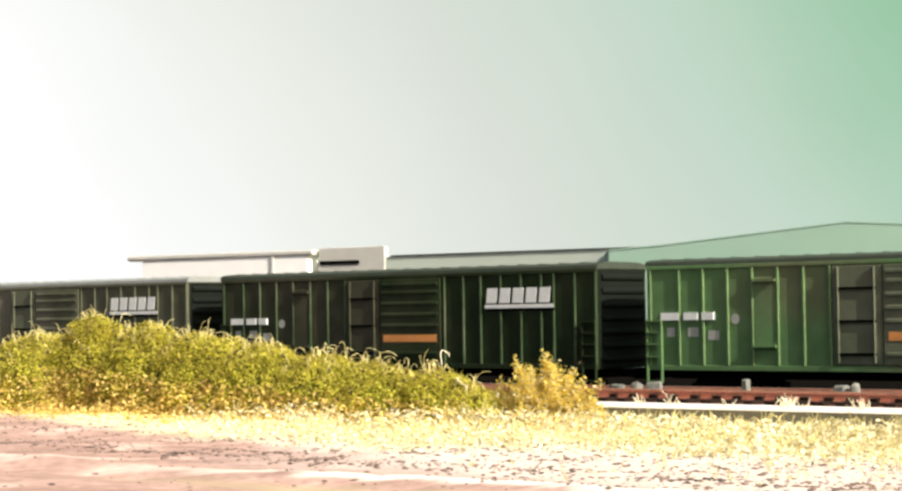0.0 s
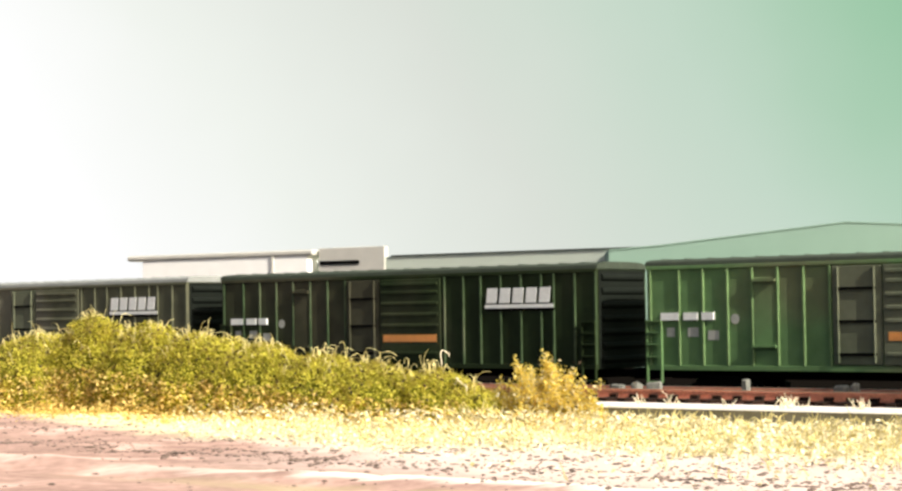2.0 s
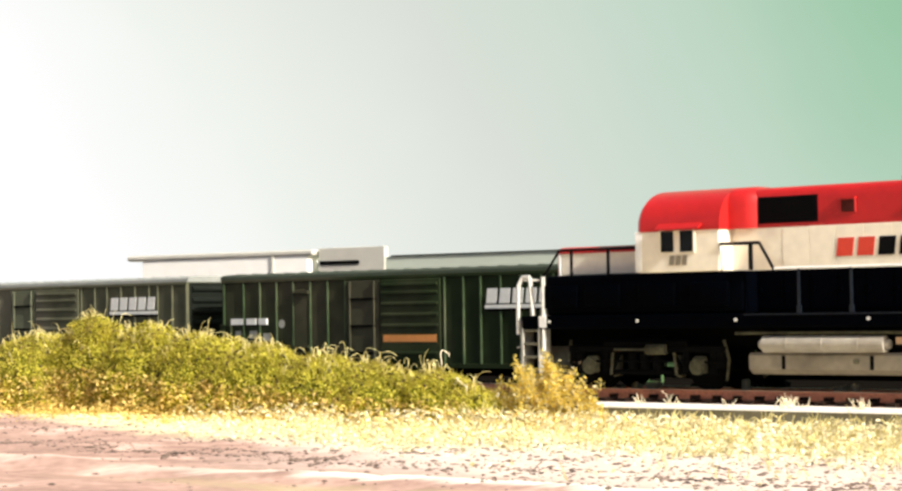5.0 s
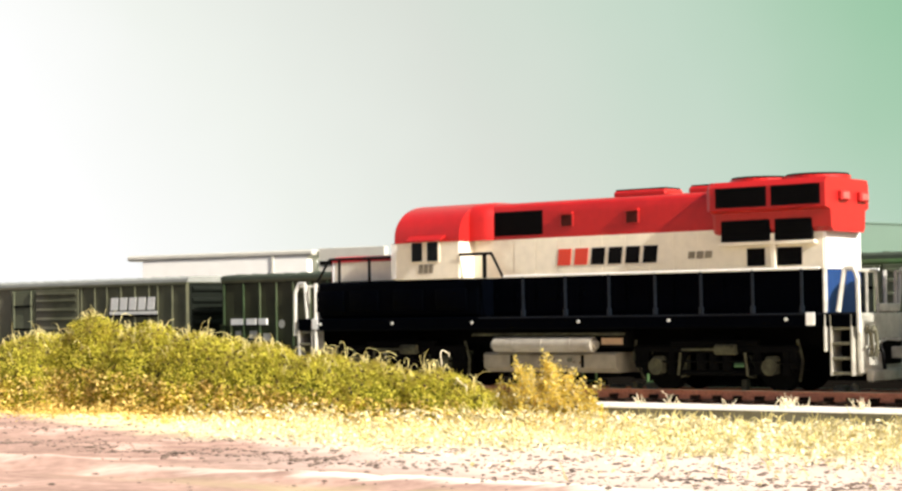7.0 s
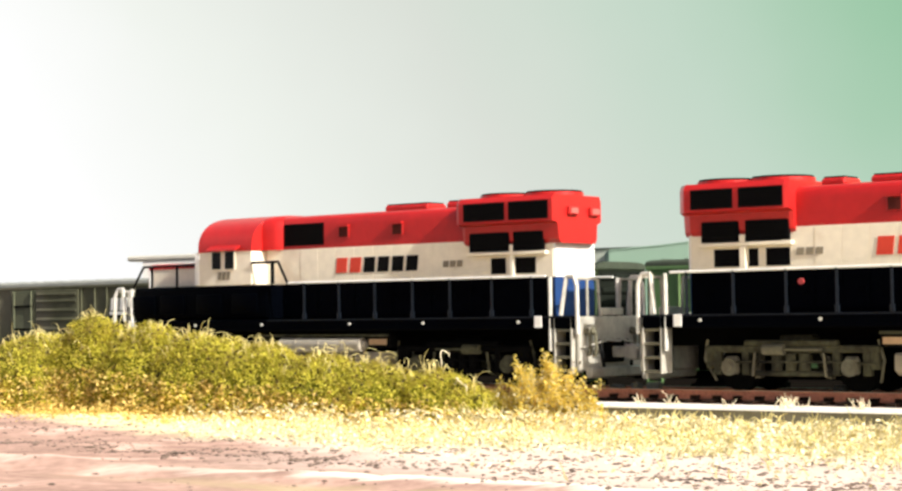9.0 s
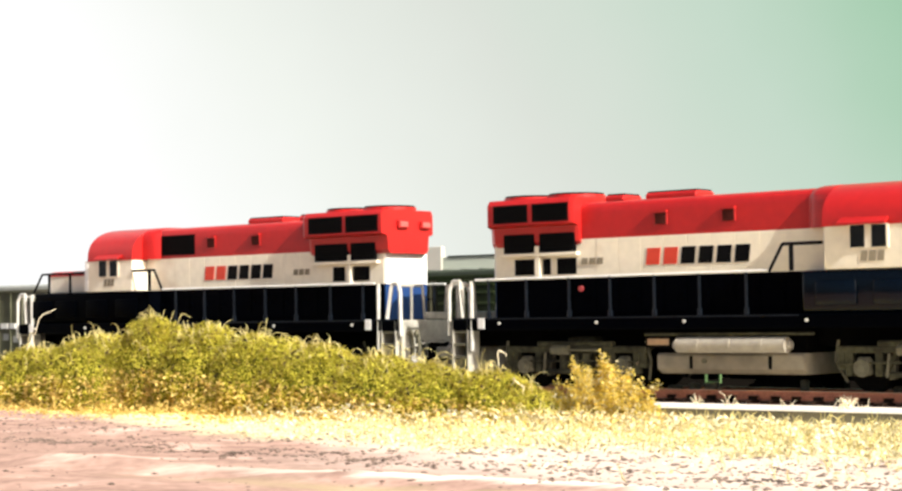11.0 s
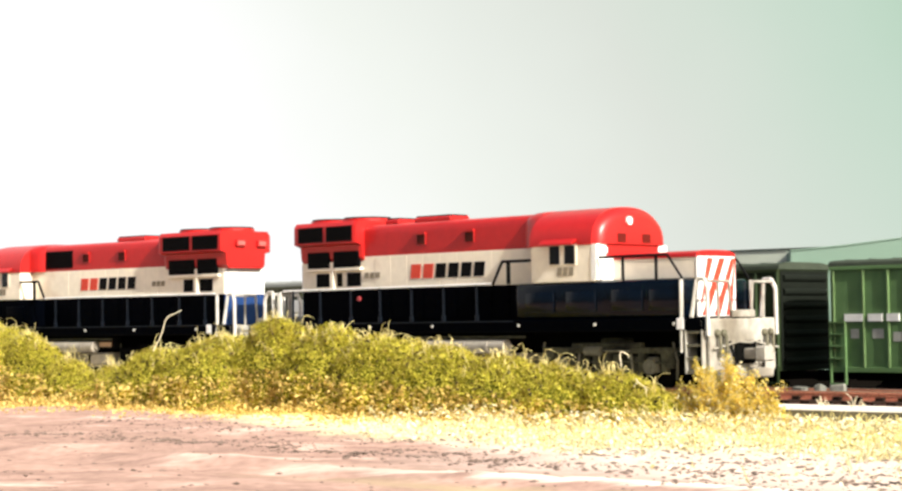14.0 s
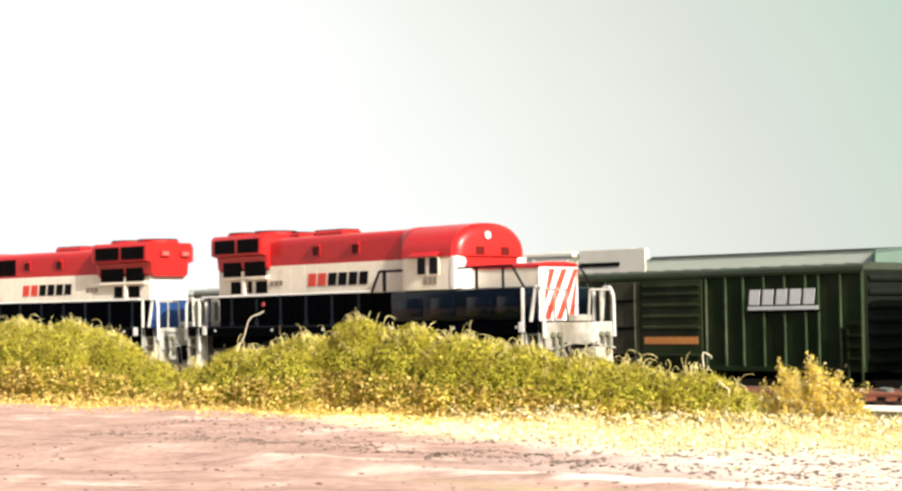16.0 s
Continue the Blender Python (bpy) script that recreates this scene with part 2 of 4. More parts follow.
# ---- ground ----
def graded(lo_far, lo, hi, hi_far, step, grow=1.35):
    out = list(np.arange(lo, hi + step * 0.5, step))
    st, v = step, hi
    while v < hi_far:
        st *= grow
        v += st
        out.append(v)
    st, v = step, lo
    while v > lo_far:
        st *= grow
        v -= st
        out.insert(0, v)
    return out


def ground_material():
    m = mat("layout_ground", (0.385, 0.255, 0.208), 0.95, grain=5, vary=0.34, bump=0.6, second=(0.51, 0.365, 0.305), spots=0.3, gloss=0.0)
    n, link = m.node_tree.nodes, m.node_tree.links.new
    b = n["Principled BSDF"]
    old = b.inputs["Base Color"].links[0].from_socket
    tc = n.new("ShaderNodeTexCoord")
    ns = n.new("ShaderNodeTexNoise")
    ns.inputs["Scale"].default_value, ns.inputs["Detail"].default_value = 0.7 / S, 6
    link(tc.outputs["Object"], ns.inputs["Vector"])
    dot = n.new("ShaderNodeVectorMath")
    dot.operation = "DOT_PRODUCT"
    dot.inputs[1].default_value = (0.85 / S, 0.527 / S, 0)
    link(tc.outputs["Object"], dot.inputs[0])
    ad = n.new("ShaderNodeMath")
    ad.operation = "MULTIPLY_ADD"
    link(ns.outputs["Fac"], ad.inputs[0])
    ad.inputs[1].default_value = 3.6
    link(dot.outputs["Value"], ad.inputs[2])
    mr = n.new("ShaderNodeMapRange")
    mr.inputs[1].default_value, mr.inputs[2].default_value = 16.8, 18.3
    link(ad.outputs[0], mr.inputs[0])
    ns2 = n.new("ShaderNodeTexNoise")
    ns2.inputs["Scale"].default_value, ns2.inputs["Detail"].default_value = 3.0 / S, 5
    link(tc.outputs["Object"], ns2.inputs["Vector"])
    straw = n.new("ShaderNodeMix")
    straw.data_type = "RGBA"
    straw.inputs["A"].default_value, straw.inputs["B"].default_value = (0.60, 0.49, 0.20, 1), (0.94, 0.87, 0.60, 1)
    link(ns2.outputs["Fac"], straw.inputs["Factor"])
    mix = n.new("ShaderNodeMix")
    mix.data_type = "RGBA"
    link(mr.outputs[0], mix.inputs["Factor"])
    link(old, mix.inputs["A"])
    near = n.new("ShaderNodeVectorMath")
    near.operation = "DOT_PRODUCT"
    near.inputs[1].default_value = (0.523 / S, 0.852 / S, 0)
    link(tc.outputs["Object"], near.inputs[0])
    nw = n.new("ShaderNodeMath")
    nw.operation = "MULTIPLY_ADD"
    nw.inputs[1].default_value = 4.0
    link(ns2.outputs["Fac"], nw.inputs[0])
    link(near.outputs["Value"], nw.inputs[2])
    grit = n.new("ShaderNodeMapRange")
    grit.inputs[1].default_value, grit.inputs[2].default_value = 32.2, 30.0
    link(nw.outputs[0], grit.inputs[0])
    gritty = n.new("ShaderNodeMix")
    gritty.data_type = "RGBA"
    link(grit.outputs[0], gritty.inputs["Factor"])
    link(straw.outputs["Result"], gritty.inputs["A"])
    gritty.inputs["B"].default_value = (0.64, 0.52, 0.44, 1)
    link(gritty.outputs["Result"], mix.inputs["B"])
    # wheel-worn streaks that follow the road
    mp = n.new("ShaderNodeMapping")
    mp.inputs["Rotation"].default_value = (0, 0, radians(37))
    mp.inputs["Scale"].default_value = (0.25 / S, 2.6 / S, 1 / S)
    link(tc.outputs["Object"], mp.inputs["Vector"])
    st = n.new("ShaderNodeTexNoise")
    st.inputs["Scale"].default_value, st.inputs["Detail"].default_value = 1.0, 6
    link(mp.outputs[0], st.inputs["Vector"])
    sr = n.new("ShaderNodeMapRange")
    sr.inputs[1].default_value, sr.inputs[2].default_value = 0.32, 0.68
    sr.inputs[3].default_value, sr.inputs[4].default_value = 0.82, 1.22
    link(st.outputs["Fac"], sr.inputs[0])
    worn = n.new("ShaderNodeVectorMath")
    worn.operation = "SCALE"
    link(old, worn.inputs[0])
    link(sr.outputs[0], worn.inputs["Scale"])
    # a bleached crust along the wheel rut, pale grit above it, olive dust below
    road = n.new("ShaderNodeVectorMath")
    road.operation = "DOT_PRODUCT"
    road.inputs[1].default_value = (0.58 / S, 0.81 / S, 0)
    link(tc.outputs["Object"], road.inputs[0])
    wob = n.new("ShaderNodeMath")
    wob.operation = "MULTIPLY_ADD"
    wob.inputs[1].default_value = 1.2
    link(st.outputs["Fac"], wob.inputs[0])
    link(road.outputs["Value"], wob.inputs[2])
    along = n.new("ShaderNodeVectorMath")
    along.operation = "DOT_PRODUCT"
    along.inputs[1].default_value = (0.81 / S, -0.58 / S, 0)
    link(tc.outputs["Object"], along.inputs[0])
    reach = n.new("ShaderNodeMapRange")
    reach.inputs[1].default_value, reach.inputs[2].default_value = -23.0, -17.5
    link(along.outputs["Value"], reach.inputs[0])
    layer = worn.outputs[0]
    for centre, half, strength, colour in ((25.0, 2.4, 0.5, (0.70, 0.60, 0.53, 1)), (20.9, 0.75, 0.6, (0.42, 0.35, 0.20, 1)), (22.35, 0.42, 0.85, (0.86, 0.77, 0.66, 1))):
        off = n.new("ShaderNodeMath")
        off.operation = "SUBTRACT"
        link(wob.outputs[0], off.inputs[0])
        off.inputs[1].default_value = centre
        far_off = n.new("ShaderNodeMath")
        far_off.operation = "ABSOLUTE"
        link(off.outputs[0], far_off.inputs[0])
        band = n.new("ShaderNodeMapRange")
        band.inputs[1].default_value, band.inputs[2].default_value = half, half * 0.35
        band.inputs[4].default_value = strength
        link(far_off.outputs[0], band.inputs[0])
        held = n.new("ShaderNodeMath")
        held.operation = "MULTIPLY"
        link(band.outputs[0], held.inputs[0])
        link(reach.outputs[0], held.inputs[1])
        crust = n.new("ShaderNodeMix")
        crust.data_type = "RGBA"
        link(held.outputs[0], crust.inputs["Factor"])
        link(layer, crust.inputs["A"])
        crust.inputs["B"].default_value = colour
        layer = crust.outputs["Result"]
    link(layer, mix.inputs["A"])
    # ground beyond the main track, blackened for the shade under the boxcars
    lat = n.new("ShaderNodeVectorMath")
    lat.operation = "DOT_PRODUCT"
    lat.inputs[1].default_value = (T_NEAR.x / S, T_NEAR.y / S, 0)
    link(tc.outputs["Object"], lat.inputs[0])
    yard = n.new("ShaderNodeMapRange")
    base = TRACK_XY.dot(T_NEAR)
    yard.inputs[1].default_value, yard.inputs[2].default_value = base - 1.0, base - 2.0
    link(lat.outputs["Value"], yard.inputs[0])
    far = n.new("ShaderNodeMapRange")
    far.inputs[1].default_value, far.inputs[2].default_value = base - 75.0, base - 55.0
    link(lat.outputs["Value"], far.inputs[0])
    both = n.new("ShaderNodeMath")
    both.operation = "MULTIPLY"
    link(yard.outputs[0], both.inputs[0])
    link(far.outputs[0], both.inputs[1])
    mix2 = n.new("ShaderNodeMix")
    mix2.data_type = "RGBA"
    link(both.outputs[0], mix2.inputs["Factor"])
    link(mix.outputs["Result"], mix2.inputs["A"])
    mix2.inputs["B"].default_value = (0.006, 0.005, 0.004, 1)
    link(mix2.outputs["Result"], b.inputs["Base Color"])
    return m


def build_ground():
    xs, ys = graded(-240, -26, 18, 240, 0.22), graded(-60, 16, 66, 240, 0.25)
    verts = [(x * S, y * S, ground_height(x, y) * S) for y in ys for x in xs]
    w = len(xs)
    faces = [(j * w + i, j * w + i + 1, (j + 1) * w + i + 1, (j + 1) * w + i) for j in range(len(ys) - 1) for i in range(w - 1)]
    me = bpy.data.meshes.new("ground")
    me.from_pydata(verts, [], faces)
    me.shade_smooth()
    me.materials.append(ground_material())
    tagged(new("ground", me), "pinkish dirt and pale straw ground of the model layout", "ground", kind="structure")


build_ground()


def build_backdrop():
    """A plain curved sky sheet far behind the layout: white haze that turns pale green to one side."""
    m = bpy.data.materials.new("sky_sheet")
    m.use_nodes = True
    n, link = m.node_tree.nodes, m.node_tree.links.new
    n.remove(n["Principled BSDF"])
    em = n.new("ShaderNodeEmission")
    tc = n.new("ShaderNodeTexCoord")
    sep = n.new("ShaderNodeSeparateXYZ")
    link(tc.outputs["Object"], sep.inputs[0])
    ns = n.new("ShaderNodeTexNoise")
    ns.inputs["Scale"].default_value, ns.inputs["Detail"].default_value = 0.033 / S, 3
    link(tc.outputs["Object"], ns.inputs["Vector"])
    ax = n.new("ShaderNodeMath")
    ax.operation = "MULTIPLY_ADD"
    link(sep.outputs["Z"], ax.inputs[0])
    ax.inputs[1].default_value = 0.62
    link(sep.outputs["X"], ax.inputs[2])
    ay = n.new("ShaderNodeMath")
    ay.operation = "MULTIPLY_ADD"
    link(ns.outputs["Fac"], ay.inputs[0])
    ay.inputs[1].default_value = 16.4 * S
    link(ax.outputs[0], ay.inputs[2])
    mr = n.new("ShaderNodeMapRange")
    mr.inputs[1].default_value, mr.inputs[2].default_value = -27.4 * S, 92 * S
    link(ay.outputs[0], mr.inputs[0])
    cr = n.new("ShaderNodeValToRGB")
    e = cr.color_ramp.elements
    e[0].position, e[0].color = 0.0, (1.0, 1.0, 1.0, 1)
    e[1].position, e[1].color = 1.0, (0.30, 0.56, 0.36, 1)
    for pos, c in ((0.20, (0.86, 0.89, 0.84)), (0.45, (0.70, 0.74, 0.68)), (0.72, (0.54, 0.68, 0.57))):
        k = e.new(pos)
        k.color = (*c, 1)
    link(mr.outputs[0], cr.inputs[0])
    link(cr.outputs[0], em.inputs["Color"])
    em.inputs["Strength"].default_value = 0.60
    link(em.outputs[0], n["Material Output"].inputs["Surface"])
    bm = bmesh.new()
    cols = []
    for i in range(41):
        a = radians(-75 + 150 * i / 40)
        x, y = 230 * math.sin(a), 230 * math.cos(a)
        cols.append((bm.verts.new((x, y, -6)), bm.verts.new((x, y, 145))))
    for p, q in zip(cols, cols[1:]):
        bm.faces.new((p[0], q[0], q[1], p[1]))
    tagged(part("backdrop", bm, m, smooth=60), "hazy white sky that turns pale green", "sky", kind="structure")


build_backdrop()


# ---- track ----
def build_track(name, xy, deg, z, s0, s1, label, tie_parts):
    tr = thing(name, xy.x, xy.y, z, deg, label=label, category="track")
    for y in (-0.72, 0.72):
        bm = bmesh.new()
        for half, z0, z1 in ((0.07, -0.22, -0.18), (0.02, -0.18, -0.06), (0.04, -0.06, -0.012)):
            if tie_parts:
                strip(bm, s0, s1, block(y - half, y + half, z0, z1))
            else:
                box(bm, s0, s1, y - half, y + half, z0, z1)
        r = part("rail", bm, M_RUST, tr, "rust-red steel rail")
        head = strip(bmesh.new(), s0, s1, block(y - 0.034, y + 0.034, -0.012, 0.0)) if tie_parts else boxed(s0, s1, y - 0.034, y + 0.034, -0.012, 0.0)
        part("rail_head", head, M_RAILTOP, r, "worn bright rail top")
    n = int((s1 - s0) / 0.56)
    if tie_parts:
        tie = boxed(-0.13, 0.13, -1.34, 1.34, -0.34, -0.205, bevel=0.015)
        for y in (-0.72, 0.72):
            for side in (-1, 1):
                box(tie, -0.10, 0.10, y + side * 0.03, y + side * 0.15, -0.205, -0.125)
        first = part("tie", tie, M_TIE, tr)
        first.location.x = s0 * S
        for i in range(1, n):
            o = new("tie", first.data)
            o.parent = tr
            at = s0 + i * 0.56 + random.uniform(-0.03, 0.03)
            p = along_track(at, random.uniform(-0.03, 0.03))
            o.location = (p.x * S, p.y * S, 0)
            o.rotation_euler.z = random.uniform(-0.012, 0.012) + max(0, at - CURVE_FROM) / CURVE_R
    else:
        bm = bmesh.new()
        for i in range(n):
            box(bm, s0 + i * 0.56 - 0.13, s0 + i * 0.56 + 0.13, -1.28, 1.28, -0.34, -0.215)
        tagged(part("ties", bm, M_TIE, tr), kind="stuff")
    return tr


build_track("main_track", TRACK_XY, TRACK_DEG, 0, -34, 62, "rusty model railway track on a pale roadbed", True)
build_track("yard_track", YARD_XY - Y_NEAR * 1.45, YARD_DEG, YARD_Z, -14, 62, "dark siding track under parked boxcars", False)


def build_roadbed():
    bed = thing("roadbed", TRACK_XY.x, TRACK_XY.y, 0, TRACK_DEG, label="model roadbed with pale shoulder and grey cut side", category="roadbed", kind="structure")
    for o in (part("ballast", strip(bmesh.new(), -34, 62, block(-2.2, 1.46, -0.345, -0.285)), M_REDBALLAST, bed),
              part("shoulder", strip(bmesh.new(), -34, 62, [(1.46, -0.345), (2.62, -0.345), (2.60, -0.30), (2.56, -0.29), (1.46, -0.285)]), M_ROAD_BED, bed),
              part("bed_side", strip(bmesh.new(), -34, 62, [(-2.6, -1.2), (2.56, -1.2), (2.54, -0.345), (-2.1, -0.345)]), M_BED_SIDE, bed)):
        o["kind"] = "structure"
    yb = thing("yard_bed", (YARD_XY - Y_NEAR * 1.45).x, (YARD_XY - Y_NEAR * 1.45).y, YARD_Z, YARD_DEG, label="siding bed blackened for the shade under the boxcars", category="roadbed", kind="structure")
    # the bed's colour holds the dark beneath the parked cars
    part("bed_top", boxed(-14, 62, -2.2, 2.2, -0.6, -0.30, bevel=0.05), M_YARD_SHADE, yb)["kind"] = "structure"


build_roadbed()


# ---- locomotives ----
def bars(name, parent, side, u0, u1, z0, z1, y, colors, lean=0.12):
    """A row of plain letter-sized blocks on a side: side is +1 or -1 (the face towards y)."""
    w = (u1 - u0) / len(colors)
    k = lean * (z1 - z0) * (1 if u1 > u0 else -1)
    for i, m in enumerate(colors):
        a, b = u0 + (i + 0.06) * w, u0 + (i + 0.84) * w
        part(name, prism(bmesh.new(), [(a, z0), (b, z0), (b + k, z1), (a + k, z1)], side * y, side * (y + 0.012), axis="y"), m, parent)


def grille(parent, u0, u1, z0, z1, y, side, tilt=0.0, slats=7, name="grille"):
    g = part(name, boxed(u0, u1, side * (y - 0.06), side * (y + 0.006), z0, z1), M_GRILLE, parent, "black louvred grille")
    for i in range(slats):
        z = z0 + (i + 0.5) * (z1 - z0) / slats
        part("slat", boxed(u0 + 0.03, u1 - 0.03, side * y, side * (y + 0.03), z - 0.012, z + 0.012), M_BLACK, g)
    if tilt:
        piv = Matrix.Translation((0, side * y * S, z1 * S)) @ pose(0, 0, 0, -tilt * side) @ Matrix.Translation((0, -side * y * S, -z1 * S))
        g.matrix_basis = piv
    return g


WHEELS = []


def build_truck(loco, uc, frame_mat, hub_mat):
    t = part("truck", boxed(uc - 0.4, uc + 0.4, -0.9, 0.9, 0.62, 1.25, bevel=0.05), frame_mat, loco, "weathered four-wheel truck")
    for sd in (1, -1):
        bm = bmesh.new()
        y0, y1 = sd * 0.98, sd * 1.16
        box(bm, uc - 2.15, uc + 2.15, y0, y1, 0.86, 1.02, bevel=0.03)
        box(bm, uc - 1.15, uc + 1.15, y0, y1, 1.0, 1.14, bevel=0.03)
        box(bm, uc - 1.0, uc + 1.0, y0, y1, 0.34, 0.46, bevel=0.03)
        for e in (-1, 1):
            for o in (-0.36, 0.36):
                box(bm, uc + e * 1.475 + o - 0.09, uc + e * 1.475 + o + 0.09, y0, y1, 0.36, 0.9, bevel=0.02)
            rod(bm, (uc + e * 0.98, sd * 1.07, 0.42), (uc + e * 0.72, sd * 1.07, 0.9), 0.06)
            box(bm, uc + e * 2.02 - 0.09, uc + e * 2.02 + 0.09, y0, y1, 0.5, 0.9, bevel=0.02)
        part("side_frame", bm, frame_mat, t)
        for e in (-1, 1):
            j = bmesh.new()
            box(j, uc + e * 1.475 - 0.17, uc + e * 1.475 + 0.17, sd * 1.0, sd * 1.18, 0.38, 0.78, bevel=0.05)
            rod(j, (uc + e * 1.475, sd * 1.16, 0.54), (uc + e * 1.475, sd * 1.28, 0.54), 0.19, 16)
            rod(j, (uc + e * 1.475, sd * 1.28, 0.54), (uc + e * 1.475, sd * 1.31, 0.54), 0.09, 12)
            part("journal_box", j, hub_mat, t, "pale grey journal box")
        b = bmesh.new()
        rod(b, (uc - 0.62, sd * 1.2, 0.93), (uc - 0.1, sd * 1.2, 0.93), 0.12, 10)
        rod(b, (uc - 0.1, sd * 1.2, 0.93), (uc + 0.8, sd * 1.2, 0.93), 0.03, 6)
        part("brake_cylinder", b, hub_mat, t)
        for e in (-1, 1):
            bk = bmesh.new()
            prism(bk, [(uc + e * 0.80, 0.30), (uc + e * 0.94, 0.28), (uc + e * 0.90, 0.78), (uc + e * 0.78, 0.80)], sd * 0.84, sd * 1.02, axis="y")
            rod(bk, (uc + e * 0.84, sd * 1.2, 0.86), (uc + e * 0.90, sd * 1.2, 0.34), 0.035, 6)
            part("brake_shoe", bk, hub_mat, t, "dusty brake shoe and hanger")
            pi = bmesh.new()
            rail_path(pi, [(uc + e * 2.1, sd * 1.1, 1.15), (uc + e * 2.2, sd * 1.05, 0.7), (uc + e * 2.02, sd * 0.85, 0.22)], 0.035)
            part("sand_pipe", pi, hub_mat, t, "thin sand pipe")
        rb = bmesh.new()
        rail_path(rb, [(uc - 2.1, sd * 1.19, 0.62), (uc - 1.1, sd * 1.19, 0.66), (uc + 1.1, sd * 1.19, 0.66), (uc + 2.1, sd * 1.19, 0.62)], 0.025)
        part("brake_rod", rb, frame_mat, t)
        sp = bmesh.new()
        for k in (-0.34, 0.0, 0.34):
            rod(sp, (uc + k, sd * 1.08, 0.46), (uc + k, sd * 1.08, 0.84), 0.13, 10)
        part("spring", sp, frame_mat, t)
    for e in (-1, 1):
        bm = bmesh.new()
        for sd in (1, -1):
            rod(bm, (0, sd * 0.66, 0), (0, sd * 0.79, 0), 0.5, 24)
            rod(bm, (0, sd * 0.62, 0), (0, sd * 0.66, 0), 0.54, 24)
        rod(bm, (0, -0.95, 0), (0, 0.95, 0), 0.1, 8)
        for k in range(5):
            a = k * math.tau / 5
            for sd in (1, -1):
                rod(bm, (0.3 * math.cos(a), sd * 0.78, 0.3 * math.sin(a)), (0.3 * math.cos(a), sd * 0.8, 0.3 * math.sin(a)), 0.08, 8)
        w = part("wheelset", bm, M_UNDER, t, "blackened steel wheelset")
        w.location = ((uc + e * 1.475) * S, 0, 0.5 * S)
        WHEELS.append((w, uc + e * 1.475))
    return t


def end_gear(loco, u, out):
    """Pilot, coupler, steps and hand grabs at one end; out is +1 or -1 along x."""
    p = part("pilot", boxed(u - 0.06, u + 0.06, -1.38, 1.38, 0.42, 1.72, bevel=0.05, segs=2), M_STEEL, loco, "dull silver pilot plate")
    for sd in (1, -1):
        a, b = u - out * 0.08, u - out * 0.62
        well = part("step_well", boxed(a, b, sd * 0.98, sd * 1.04, 0.38, 1.7, bevel=0.02), M_UNDER, loco, "dark backed step well")
        for e in (a, b + out * 0.05):
            part("step_side", boxed(e, e - out * 0.05, sd * 1.04, sd * 1.5, 0.38, 1.7, bevel=0.01), M_STEEL, well, "grey steel side plate")
        for z in (0.40, 0.72, 1.04, 1.36):
            part("step", boxed(a - out * 0.05, b + out * 0.05, sd * 1.04, sd * 1.49, z, z + 0.06, bevel=0.01), M_HUB, well, "dusty grey step")
        g = bmesh.new()
        rail_path(g, [(u + out * 0.05, sd * 1.44, 1.3), (u + out * 0.04, sd * 1.44, 2.45), (u - out * 0.06, sd * 1.40, 2.68), (u - out * 0.28, sd * 1.40, 2.68), (u - out * 0.42, sd * 1.46, 1.75)], 0.055)
        rail_path(g, [(u - out * 0.72, sd * 1.46, 0.9), (u - out * 0.72, sd * 1.46, 2.68)], 0.05)
        part("corner_grab", g, M_GRAB, loco, "pale grey corner hand grab")
        r = bmesh.new()
        rail_path(r, [(u, sd * 1.38, 2.62), (u, sd * 0.5, 2.62), (u, sd * 0.42, 1.72)], 0.035)
        rail_path(r, [(u, sd * 0.95, 2.62), (u, sd * 0.95, 1.72)], 0.035)
        part("end_rail", r, M_STEEL, loco)
        h = bmesh.new()
        rail_path(h, [(u + out * 0.08, sd * 0.62, 1.15), (u + out * 0.2, sd * 0.64, 0.85), (u + out * 0.22, sd * 0.6, 0.5)], 0.045)
        part("air_hose", h, M_BLACK, p, "black rubber air hose")
    for y in (-1.12, -0.86, 0.86, 1.12):
        hz = bmesh.new()
        rail_path(hz, [(u + out * 0.07, y, 1.36), (u + out * 0.16, y, 1.30), (u + out * 0.17, y * 0.98, 0.92), (u + out * 0.12, y * 0.96, 0.78)], 0.05)
        rod(hz, (u + out * 0.05, y, 1.36), (u + out * 0.13, y, 1.36), 0.09, 10)
        part("control_hose", hz, M_HUB, p, "dusty control hose")
    lv = bmesh.new()
    rail_path(lv, [(u + out * 0.14, -1.36, 0.98), (u + out * 0.14, -0.3, 1.14), (u + out * 0.3, 0.0, 1.12), (u + out * 0.14, 0.3, 1.14), (u + out * 0.14, 1.36, 0.98)], 0.028)
    part("uncoupling_lever", lv, M_STEEL, p)
    bx = bmesh.new()
    box(bx, u + out * 0.06, u + out * 0.16, -0.42, 0.42, 0.60, 1.16, bevel=0.04)
    part("draft_pocket", bx, M_UNDER, p, "dark coupler pocket")
    ft = bmesh.new()
    box(ft, u + out * 0.02, u + out * 0.10, -0.48, 0.48, 1.74, 1.92, bevel=0.02)
    part("drop_step", ft, M_STEEL, p)
    c = bmesh.new()
    box(c, u, u + out * 0.55, -0.13, 0.13, 0.72, 0.98, bevel=0.03)
    box(c, u + out * 0.5, u + out * 0.86, -0.2, 0.16, 0.66, 1.04, bevel=0.05)
    part("coupler", c, M_STEEL, loco, "grey knuckle coupler")
